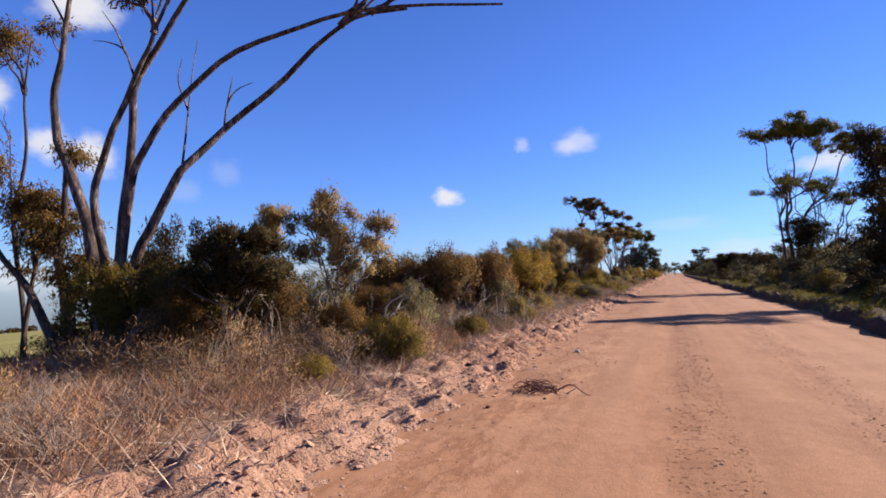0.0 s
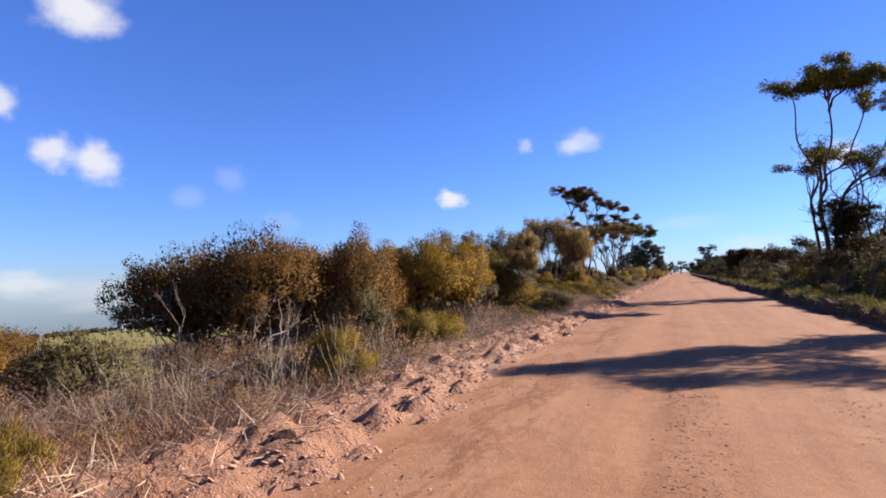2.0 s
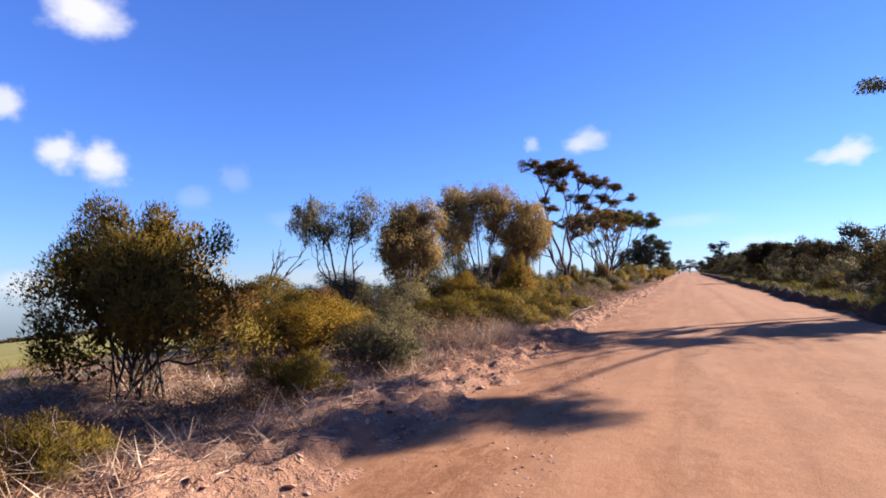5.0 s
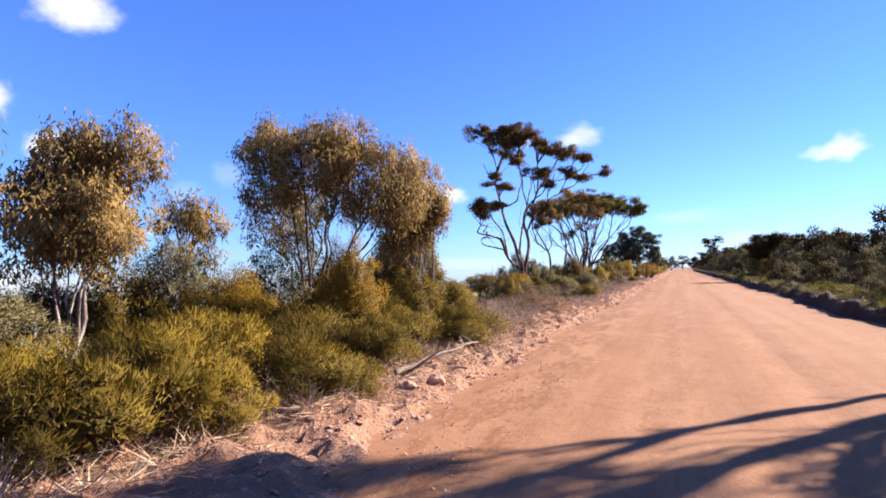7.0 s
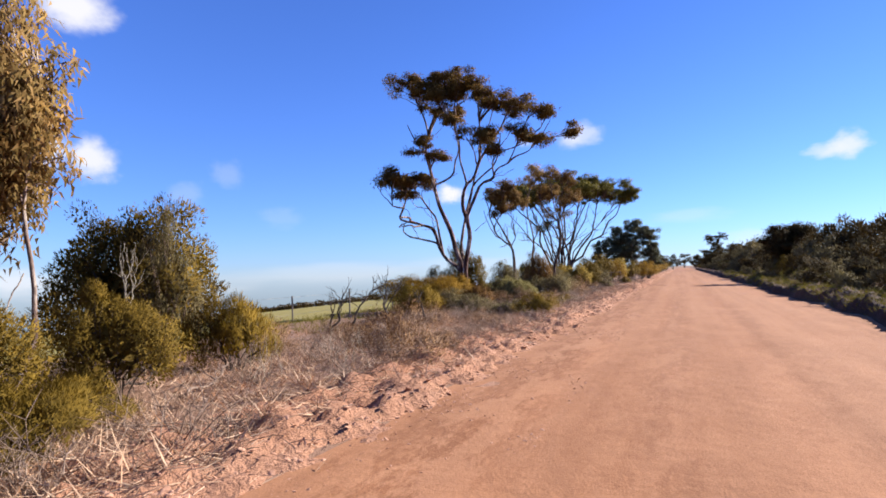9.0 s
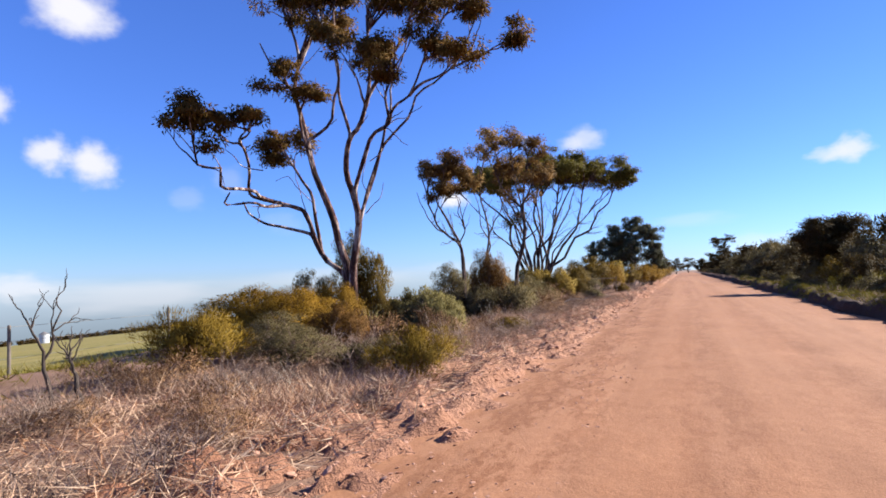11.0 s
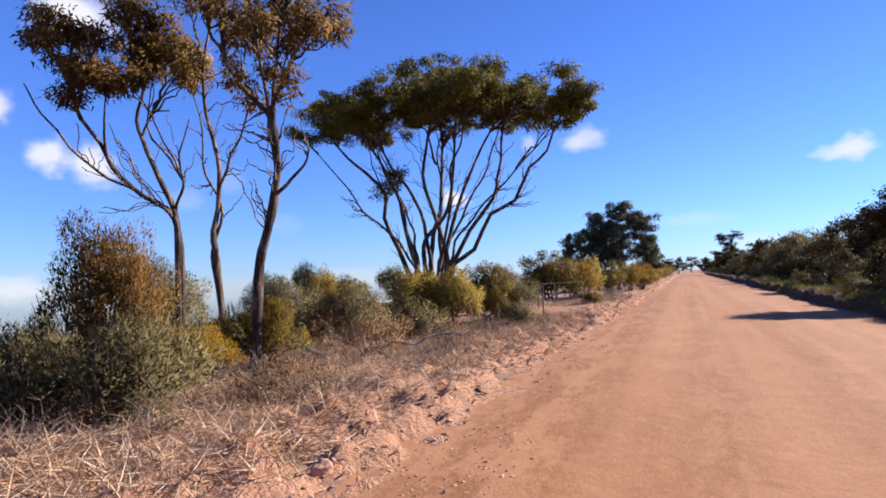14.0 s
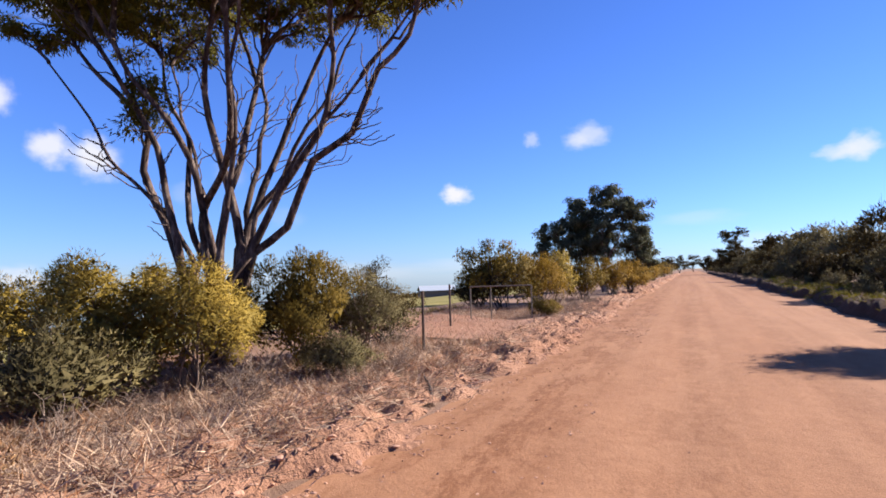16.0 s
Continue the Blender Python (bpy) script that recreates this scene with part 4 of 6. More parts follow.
top_layers = [(-2.92, 0.65, 10.34, 1.01, 1.01, 0.29), (-0.77, 0.15, 9.98, 0.96, 0.96, 0.39), (0.31, -0.25, 9.64, 0.74, 0.74, 0.43), (-0.38, -0.25, 9.1, 0.9, 0.9, 0.39), (-1.57, 0.35, 9.7, 0.8, 0.8, 0.34), (0.99, -0.55, 9.06, 0.47, 0.47, 0.39), (1.86, -0.85, 8.51, 0.69, 0.69, 0.24), (2.88, -0.85, 8.24, 0.85, 0.85, 0.26), (3.83, -0.85, 7.73, 0.63, 0.63, 0.26), (4.91, -1.05, 6.97, 0.3, 0.3, 0.26), (-0.54, -0.25, 8.44, 0.63, 0.63, 0.26), (-1.43, 0.15, 8.87, 0.38, 0.38, 0.2)]
gum_tree("tall gum with slender streaked stems and flat bronze leaf clumps", (-8.3, 69.72), 0,
         low_clumps + top_layers,
         430, 210, leaf=(0.095, 0.034), bark=STREAKED, thick=0.118, seed=9, dead=12, crook=0.03, clump=(0.4, 0.22), fork=3, low=0.2,
         limbs_by=[limb_a, limb_b, limb_c, limb_d, limb_e, limb_f, limb_g, limb_h, limb_i, limb_j, limb_k, limb_l, limb_m, limb_n],
         sprigs=[[(-0.68, 1.85, 4.2), (-0.85, 1.85, 4.55), (-0.78, 1.95, 5.1), (-0.7, 2.1, 5.7), (-0.4, 2.2, 6.2)], [(0.52, -0.35, 3.25), (0.8, -0.42, 3.47), (1.04, -0.48, 3.62), (1.17, -0.55, 3.96)], [(0.97, -0.85, 4.48), (1.38, -0.98, 4.64), (1.58, -1.12, 4.85), (1.81, -1.25, 4.84)], [(-1.31, -0.05, 3.71), (-1.51, -0.1, 3.93), (-1.81, -0.15, 4.23), (-2.02, -0.2, 4.52), (-2.41, -0.25, 4.41)], [(-0.89, -0.05, 3.74), (-1.07, -0.12, 4.29), (-1.17, -0.18, 4.56), (-1.27, -0.25, 4.96)], [(-0.2, -2.85, 3.37), (-0.33, -3.05, 3.26), (-0.39, -3.25, 3.21), (-0.51, -3.45, 3.22)], [(-1.29, -4.05, 4.05), (-0.86, -4.0, 3.93), (-0.77, -3.95, 3.63)], [(-0.34, -3.25, 4.01), (-0.78, -3.38, 4.12), (-0.9, -3.52, 4.34), (-1.02, -3.65, 4.48)]])
limb_a = [(-0.07, 0.0, 2.41), (-0.17, 0.0, 2.94), (-0.45, 0.0, 3.56), (-0.73, 0.0, 4.14), (-1.0, 0.0, 4.51), (-0.68, 0.0, 4.96), (-0.24, 0.0, 4.95)]
limb_b = [(-0.04, 0.0, 2.4), (-0.2, -0.1, 2.97), (-0.5, -0.5, 3.33), (-0.8, -0.9, 3.64), (-0.95, -1.4, 4.04), (-1.05, -1.8, 4.47), (-1.1, -2.1, 5.0)]
limb_c = [(-0.04, 0.0, 2.4), (-0.22, 0.0, 2.99), (-0.5, -0.4, 3.35), (-0.85, -0.7, 3.71), (-1.0, -1.0, 4.35), (-1.0, -1.3, 4.96), (-1.1, -1.6, 5.65), (-1.2, -1.8, 6.1)]
limb_d = [(-0.07, 0.0, 2.41), (-0.2, 0.0, 3.0), (-0.5, 0.0, 3.68), (-0.82, 0.0, 4.3), (-1.15, 0.0, 4.86), (-0.9, 0.0, 5.56), (-0.66, 0.0, 6.19)]
limb_e = [(-0.04, 0.0, 2.4), (-0.14, 0.0, 3.05), (0.09, 0.0, 3.56), (0.0, 0.0, 4.1), (0.26, 0.0, 4.71)]
gum_tree("slim gum with a bronze spreading crown", (-8.8, 79.2), 0,
         [(-0.44, -1.6, 5.94, 0.56, 0.56, 0.37), (-0.08, -0.8, 6.39, 0.65, 0.65, 0.28), (0.01, -0.2, 5.88, 0.53, 0.53, 0.43), (-0.16, -1.3, 5.29, 0.59, 0.59, 0.34), (-0.7, -1.6, 4.87, 0.25, 0.25, 0.19), (0.24, 0.0, 5.42, 0.31, 0.31, 0.28), (-0.68, -2.1, 5.58, 0.28, 0.28, 0.25), (-0.66, 0.2, 6.13, 0.59, 0.59, 0.37), (-0.17, -1.8, 5.0, 0.31, 0.31, 0.22)],
         170, 115, leaf=(0.1, 0.034), bark=DARK_GUM, foliage=BRONZE, thick=0.072, seed=10, dead=30, crook=0.07, clump=(0.34, 0.27), fork=3,
         limbs_by=[limb_a, limb_b, limb_c, limb_d, limb_e])
limb_a = [(-0.35, 0.0, 1.63), (-0.36, 0.0, 2.27), (-0.27, 0.0, 3.01), (-0.35, 0.0, 3.77), (-0.57, 0.0, 4.78), (-0.43, 0.0, 5.86), (-0.18, 0.0, 6.81)]
limb_b = [(-0.35, 0.0, 1.63), (-0.36, 0.0, 2.27), (-0.26, 0.0, 3.01), (-0.07, 0.0, 3.53), (0.18, 0.0, 3.98), (0.46, 0.0, 4.53), (0.32, 0.0, 5.19)]
limb_c = [(-0.35, 0.0, 1.63), (-0.37, 0.0, 2.27), (-0.31, 0.0, 2.96), (-0.55, 0.0, 3.58), (-0.64, 0.0, 4.25), (-0.94, 0.0, 5.17)]
gum_tree("slim gum with thin grey upright limbs", (-7.3, 78.9), 0,
         [(-0.40, 0.00, 6.41, 0.6, 0.6, 0.5), (0.33, 0.00, 5.51, 0.45, 0.45, 0.4), (-0.93, 0.00, 5.51, 0.45, 0.45, 0.4), (0.03, 0.00, 6.98, 0.6, 0.6, 0.5)],
         40, 120, leaf=(0.095, 0.034), bark=GUM_BARK, foliage=MALLEE, thick=0.062, seed=11, dead=35, crook=0.08, clump=(0.3, 0.26), fork=2,
         limbs_by=[limb_a, limb_b, limb_c])
limb_a = [(0.18, 0.0, 1.59), (0.35, 0.0, 2.2), (0.52, 0.0, 2.85), (0.58, 0.0, 3.33), (0.48, 0.0, 4.1), (0.01, 0.0, 4.62), (-0.38, 0.0, 5.16), (-0.51, 0.0, 5.89)]
limb_b = [(0.18, 0.0, 1.59), (0.35, 0.0, 2.2), (0.52, 0.0, 2.82), (0.81, 0.0, 3.04), (1.11, 0.0, 3.28), (1.2, 0.0, 3.51)]
limb_c = [(0.18, 0.0, 1.59), (0.35, 0.0, 2.2), (0.52, 0.0, 2.85), (0.59, 0.0, 3.33), (0.5, 0.0, 4.09), (0.73, 0.0, 4.55), (0.98, 0.0, 5.08), (1.39, 0.0, 5.48)]
limb_d = [(0.18, 0.0, 1.59), (0.35, 0.0, 2.2), (0.52, 0.0, 2.85), (0.59, 0.0, 3.33), (0.48, 0.0, 4.12), (0.33, 0.0, 4.98), (0.16, 0.0, 5.84)]
limb_e = [(0.18, 0.0, 1.59), (0.35, 0.0, 2.2), (0.52, 0.0, 2.85), (0.58, 0.0, 3.33), (0.54, 0.0, 4.09), (0.61, 0.0, 4.84), (0.77, 0.0, 5.8)]
gum_tree("leaning gum with a bronze wispy crown", (-6.5, 78.4), 0,
         [(-0.37, 0.00, 5.86, 0.6, 0.6, 0.5), (-0.05, 0.30, 5.72, 0.7, 0.7, 0.6), (1.09, -0.30, 5.17, 0.7, 0.7, 0.6), (1.39, 0.00, 5.40, 0.5, 0.5, 0.4), (0.41, 0.00, 4.78, 0.6, 0.6, 0.4), (0.13, 0.00, 6.60, 0.8, 0.8, 0.5), (1.11, 0.00, 6.26, 0.7, 0.7, 0.5)],
         100, 125, leaf=(0.095, 0.034), bark=DARK_GUM, foliage=BRONZE, thick=0.085, seed=12, dead=50, crook=0.07, clump=(0.3, 0.26), fork=2,
         limbs_by=[limb_a, limb_b, limb_c, limb_d, limb_e])
limb_a = [(-0.42, 0, 1.4), (-0.65, -0.1, 2.0), (-1.1, -0.2, 2.9), (-1.9, -0.3, 3.6), (-2.9, -0.4, 4.8), (-4.3, -0.5, 6.5)]
limb_b = [(-0.5, 0, 1.4), (-0.7, 0.3, 2.6), (-1.1, 0.6, 3.8), (-2.0, 1.0, 5.4), (-2.7, 1.3, 6.9)]
limb_c = [(-0.1, 0, 1.4), (0.05, -0.3, 2.7), (-0.2, -0.9, 4.2), (-0.8, -1.3, 5.4), (-1.5, -1.7, 6.8)]
limb_d = [(0, 0, 1.4), (-0.05, 0.2, 2.8), (0.15, 0.5, 4.2), (0.1, 1.1, 5.8), (-0.3, 1.8, 7.4)]
limb_e = [(-0.2, 0, 1.5), (-0.1, -0.2, 2.8), (0.9, -0.7, 3.8), (1.4, -1.2, 5.2), (1.7, -1.6, 7.0)]
limb_f = [(0.4, 0, 1.4), (0.6, 0.1, 2.0), (0.9, 0.1, 2.9), (1.8, 0.2, 3.9), (3.1, 0.3, 5.1), (4.4, 0, 6.3)]
limb_g = [(0.4, 0.1, 1.4), (0.4, 0.4, 2.6), (0.6, 0.8, 3.8), (1.2, 1.2, 5.5), (2.1, 1.6, 7.2)]
gum_tree("large umbrella-shaped gum with many rising limbs", (-7.75, 88.3), 9,
         [(0.1, 0, 7.45, 2.26, 1.81, 0.66), (3.43, 0.2, 6.95, 1.92, 1.69, 0.66), (2.18, 1.6, 7.25, 1.92, 1.58, 0.66), (-0.32, 1.9, 7.45, 1.92, 1.58, 0.66), (-2.6, 1.2, 7.4, 1.92, 1.58, 0.56), (-3.33, -0.4, 7.1, 1.58, 1.47, 0.52), (-1.46, -1.7, 7.05, 1.81, 1.47, 0.56), (1.76, -1.6, 7.05, 1.81, 1.47, 0.66), (4.78, -0.3, 6.55, 0.9, 0.9, 0.4), (-4.58, -0.4, 6.8, 0.79, 0.79, 0.22), (-1.25, -0.6, 4.75, 0.73, 0.73, 0.2)],
         640, 240, leaf=(0.095, 0.034), bark=DARK_GUM, foliage=DUSKY, thick=0.108, seed=13, dead=130, clump=(0.38, 0.26), low=0.08, crook=0.075, fork=3,
         limbs_by=[limb_a, limb_b, limb_c, limb_d, limb_e, limb_f, limb_g])
gum_tree("dark grey-green gum with drooping foliage", (-5.4, 121.0), 6,
         [(-2.8, 0, 4.2, 1.3, 1.4, 1.0), (-3.6, 0, 2.8, 1.0, 1.1, 0.9), (-1.2, 0, 5.4, 1.2, 1.3, 1.2), (1.6, 0, 5.3, 1.2, 1.3, 1.1), (2.8, 0, 2.4, 0.8, 1.0, 1.0), (0.4, 0, 3.6, 2.0, 1.8, 1.2), (2.6, 0, 3.6, 0.9, 1.0, 1.0), (-1.5, 0, 3.0, 1.9, 1.7, 1.0), (0.2, 0, 6.3, 1.3, 1.3, 0.9)], 420, 170, leaf=(0.17, 0.06), bark=PALE_BARK, foliage=BLUEGUM, thick=0.11, seed=14, droop=0.6, clump=(0.45, 0.4))
# trees along the right of the road
limb_a = [(-0.1, -0.2, 2.7), (-0.41, -0.6, 4.06), (-0.52, -1.0, 5.2), (-0.55, -1.6, 6.48), (-1.13, -2.3, 7.2), (-1.87, -3.4, 7.93), (-2.29, -5.6, 9.48), (-2.81, -7.4, 9.94)]
limb_b = [(-0.1, -0.2, 2.7), (-0.41, -0.6, 4.06), (-0.52, -1.0, 5.2), (-0.46, -1.6, 6.28), (-0.2, -2.6, 7.26), (-0.58, -4.4, 8.57), (-1.21, -7.2, 9.69)]
limb_c = [(-0.1, -0.2, 2.7), (-0.41, -0.6, 4.06), (-0.52, -1.0, 5.2), (-0.4, -1.6, 6.28), (0.4, -2.2, 6.89), (0.75, -3.6, 8.11), (0.61, -6.4, 9.65)]
limb_d = [(-0.68, 0.0, 4.12), (-0.83, -0.2, 5.1), (-0.51, -0.4, 6.16), (-0.66, -0.8, 7.18), (-1.17, -1.6, 7.38), (-1.47, -1.6, 6.87), (-2.17, -1.8, 6.82)]
limb_e = [(-0.68, 0.0, 4.12), (-0.83, -0.2, 5.1), (-0.51, -0.4, 6.16), (-0.39, -0.8, 7.15), (-0.36, -1.3, 8.05), (-0.56, -1.5, 8.61)]
limb_f = [(0.41, 0.2, 3.48), (1.06, 0.2, 5.71), (2.19, -0.2, 6.82), (2.71, -0.6, 7.87), (2.4, -3.1, 8.57), (2.26, -5.6, 9.12)]
limb_g = [(0.42, 0.2, 3.67), (0.92, 0.2, 5.41), (2.05, 0.0, 6.28), (3.24, -0.4, 6.25)]
gum_tree("tall leaning gum with layered dark foliage", (8.2, 48.6), 0,
         [(-2.9, -7.5, 9.9, 0.9, 1.0, 0.45), (-1.9, -7.4, 10.0, 1.2, 1.2, 0.5), (-0.9, -7.3, 10.2, 1.3, 1.3, 0.6), (0.2, -6.9, 10.0, 1.3, 1.3, 0.6), (1.4, -6.3, 9.5, 1.2, 1.2, 0.5), (2.4, -5.8, 9.0, 0.9, 0.9, 0.5), (-0.6, -1.5, 7.6, 0.9, 0.9, 0.6), (1.6, -1.2, 7.2, 1.0, 1.0, 0.5), (-2.3, -1.9, 6.9, 0.5, 0.5, 0.28), (-0.2, 0.4, 8.0, 0.9, 0.9, 0.4), (-1.0, 0.2, 7.0, 0.6, 0.6, 0.3), (2.6, -0.6, 6.4, 0.8, 0.9, 0.4)],
         260, 190, leaf=(0.12, 0.042), bark=GUM_BARK, foliage=DUSKY, thick=0.13, seed=21, dead=60, crook=0.1, clump=(0.42, 0.32), fork=3,
         limbs_by=[limb_a, limb_b, limb_c, limb_d, limb_e, limb_f, limb_g])
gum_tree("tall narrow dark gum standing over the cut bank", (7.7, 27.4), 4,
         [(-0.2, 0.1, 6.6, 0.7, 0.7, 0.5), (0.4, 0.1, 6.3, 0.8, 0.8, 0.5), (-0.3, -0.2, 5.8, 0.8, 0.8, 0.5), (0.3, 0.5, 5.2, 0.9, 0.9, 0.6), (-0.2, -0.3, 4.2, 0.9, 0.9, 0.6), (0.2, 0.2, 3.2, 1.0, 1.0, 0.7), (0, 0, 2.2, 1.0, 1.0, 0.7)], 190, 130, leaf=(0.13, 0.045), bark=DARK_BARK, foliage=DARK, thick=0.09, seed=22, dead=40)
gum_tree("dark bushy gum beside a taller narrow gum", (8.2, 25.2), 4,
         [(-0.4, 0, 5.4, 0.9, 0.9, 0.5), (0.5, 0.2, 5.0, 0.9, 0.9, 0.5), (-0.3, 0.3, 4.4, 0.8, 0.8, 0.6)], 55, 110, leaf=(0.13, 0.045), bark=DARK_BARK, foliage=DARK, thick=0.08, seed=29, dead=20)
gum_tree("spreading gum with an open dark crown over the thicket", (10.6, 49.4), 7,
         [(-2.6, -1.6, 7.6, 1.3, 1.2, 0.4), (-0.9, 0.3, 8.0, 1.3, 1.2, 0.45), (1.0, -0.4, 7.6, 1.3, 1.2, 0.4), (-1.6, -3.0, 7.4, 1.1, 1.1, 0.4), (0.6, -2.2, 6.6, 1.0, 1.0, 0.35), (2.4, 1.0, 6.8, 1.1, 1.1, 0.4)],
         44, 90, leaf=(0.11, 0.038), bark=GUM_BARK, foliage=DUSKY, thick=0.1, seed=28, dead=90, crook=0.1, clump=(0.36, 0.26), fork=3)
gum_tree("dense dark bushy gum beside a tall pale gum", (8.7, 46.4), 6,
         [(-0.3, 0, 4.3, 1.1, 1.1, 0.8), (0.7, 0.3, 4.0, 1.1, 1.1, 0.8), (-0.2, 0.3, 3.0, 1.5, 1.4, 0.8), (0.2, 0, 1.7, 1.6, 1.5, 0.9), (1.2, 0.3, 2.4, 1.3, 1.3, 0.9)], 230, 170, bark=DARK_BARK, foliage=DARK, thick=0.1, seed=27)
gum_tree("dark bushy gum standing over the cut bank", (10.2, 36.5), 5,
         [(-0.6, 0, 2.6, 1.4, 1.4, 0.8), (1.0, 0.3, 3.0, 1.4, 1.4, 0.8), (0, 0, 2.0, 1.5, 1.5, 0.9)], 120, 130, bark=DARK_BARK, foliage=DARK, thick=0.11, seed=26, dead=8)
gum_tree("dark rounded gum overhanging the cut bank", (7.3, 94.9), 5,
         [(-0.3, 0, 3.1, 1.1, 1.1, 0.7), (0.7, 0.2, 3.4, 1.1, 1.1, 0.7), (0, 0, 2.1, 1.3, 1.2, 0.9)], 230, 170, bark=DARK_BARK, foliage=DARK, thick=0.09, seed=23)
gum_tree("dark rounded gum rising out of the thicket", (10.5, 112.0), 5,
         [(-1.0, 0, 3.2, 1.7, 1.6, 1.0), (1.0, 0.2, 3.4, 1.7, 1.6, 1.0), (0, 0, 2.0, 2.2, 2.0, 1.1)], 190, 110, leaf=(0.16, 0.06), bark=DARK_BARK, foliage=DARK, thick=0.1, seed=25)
gum_tree("far umbrella gum with a flat dark crown", (9.4, 226.0), 4,
         [(-1.5, 0, 8.6, 1.8, 1.8, 0.6), (1.2, 0, 9.0, 1.8, 1.8, 0.6), (0.4, 0, 5.4, 2.4, 2.0, 1.0), (-1.4, 0, 4.2, 2.4, 2.2, 1.2), (1.5, 0, 3.8, 2.4, 2.2, 1.2), (-0.8, 0, 2.6, 3.0, 2.4, 1.4), (0, 0, 7.4, 2.0, 1.8, 0.6)], 170, 90, leaf=(0.3, 0.13), bark=DARK_BARK, foliage=DARK, thick=0.2, seed=24, clump=(0.8, 0.42))
for k, (x, y, h) in enumerate([(-3.2, 300, 6.5), (-6.0, 262, 5), (1.5, 345, 7.5), (5.5, 300, 5.5), (12.0, 250, 7), (7.5, 205, 4.6), (11.0, 180, 5.6), (10.0, 150, 5.2)]):
    gum_tree("small distant gum at the end of the road", (x, y), 3, [(0, 0, h * 0.76, h * 0.34, h * 0.33, h * 0.15), (0.2 * h, 0, h * 0.5, h * 0.32, h * 0.3, h * 0.2), (-0.2 * h, 0, h * 0.35, h * 0.3, h * 0.3, h * 0.2)],
             70, 60, leaf=(0.36, 0.15), bark=DARK_BARK, foliage=DARK, thick=0.14, seed=30 + k, clump=(0.7, 0.45))

# ---- bushes on the left, from the start of the road onwards ----
shrub("dark", -10.6, 9.8, 1.3, 2.0)
shrub("dark", -11.9, 9.9, 1.2, 1.9)
shrub("dark", -14.0, 9.9, 1.1, 1.0)
shrub("russet", -12.9, 10.4, 1.0, 1.2)
shrub("dark", -11.2, 10.7, 1.2, 2.8)
shrub("dark", -12.6, 10.9, 1.2, 2.9)
shrub("olive", -10.2, 10.9, 1.0, 2.3)
shrub("olive", -9.4, 8.9, 1.2, 1.75)
shrub("olive", -10.6, 8.3, 1.1, 1.7)
shrub("russet", -8.9, 10.8, 1.2, 1.9)
shrub("dark", -9.6, 11.6, 1.3, 2.0)
shrub("grey", -8.0, 11.8, 1.1, 1.6)
shrub("russet", -8.6, 8.0, 0.9, 1.2)
shrub("russet", -6.0, 9.6, 0.7, 0.9)
shrub("grey", -5.5, 11.4, 0.6, 1.3)
shrub("russet", -6.6, 12.4, 1.0, 1.15)
shrub("russet", -7.8, 13.4, 1.1, 1.2)
shrub("saltbush", -7.2, 14.8, 1.0, 0.85)
shrub("russet", -8.6, 14.6, 0.9, 0.9)
shrub("dry", -5.2, 10.6, 0.9, 0.8)
shrub("dry", -6.8, 7.2, 1.1, 0.9)
shrub("dry", -5.3, 7.9, 0.8, 0.7)
shrub("dry", -8.6, 6.8, 1.2, 0.9)
shrub("russet", -8.9, 18.4, 1.8, 2.05)
shrub("russet", -7.3, 18.7, 1.8, 2.4)
shrub("russet", -6.3, 20.2, 1.3, 2.45)
shrub("russet", -10.2, 19.6, 1.7, 1.9)
shrub("russet", -8.2, 21.2, 1.6, 2.35)
shrub("grey", -10.0, 22.4, 1.6, 2.2)
shrub("gold", -6.5, 24.4, 1.5, 2.4)
shrub("gold", -7.9, 24.8, 1.6, 2.5)
shrub("grey", -9.6, 26.4, 1.5, 2.5)
shrub("olive", -6.4, 30.3, 1.4, 2.4)
shrub("gold", -5.9, 25.7, 1.2, 2.5)
shrub("grey", -6.0, 27.2, 0.8, 2.4)
shrub("grey", -6.9, 26.5, 1.2, 2.8)
shrub("gold", -7.3, 31.0, 1.5, 2.45)
shrub("russet", -8.6, 33.5, 1.6, 1.5)
shrub("olive", -9.5, 36.5, 1.6, 1.5)
shrub("gold", -6.2, 33.4, 1.3, 1.2)
shrub("russet", -9.2, 24.4, 1.6, 1.7)
shrub("russet", -8.5, 27.4, 1.5, 1.6)
shrub("russet", -7.6, 22.8, 1.3, 2.0)
shrub("olive", -7.4, 35.2, 1.4, 1.3)
shrub("grey", -5.6, 35.6, 1.0, 1.1)
shrub("gold", -7.6, 44.4, 1.2, 1.5)
shrub("gold", -5.7, 45.4, 0.75, 2.1)
shrub("olive", -6.2, 51.2, 0.9, 1.5)
shrub("gold", -9.4, 46.8, 1.0, 1.4)
shrub("grey", -10.4, 41.2, 1.3, 1.7)
shrub("olive", -9.2, 43.4, 1.2, 1.7)
shrub("grey", -8.4, 48.8, 1.2, 1.9)
shrub("russet", -9.2, 50.6, 1.3, 1.7)
shrub("olive", -6.3, 49.4, 1.0, 1.7)
shrub("grey", -7.9, 40.0, 1.2, 1.5)
shrub("russet", -11.6, 43.8, 1.3, 1.6)
shrub("grey", -8.0, 45.9, 1.0, 2.0)
shrub("grey", -8.7, 44.0, 1.0, 2.2)
shrub("grey", -11.0, 39.8, 1.3, 1.4)
shrub("russet", -9.4, 38.2, 1.1, 1.2)
shrub("olive", -8.3, 53.4, 1.6, 2.75)
shrub("dark", -8.5, 53.6, 1.35, 2.4)
shrub("gold", -8.9, 53.6, 1.1, 2.4)
shrub("lowgold", -6.9, 54, 0.75, 1.25)
shrub("grey", -7.5, 53.2, 0.5, 2.6)
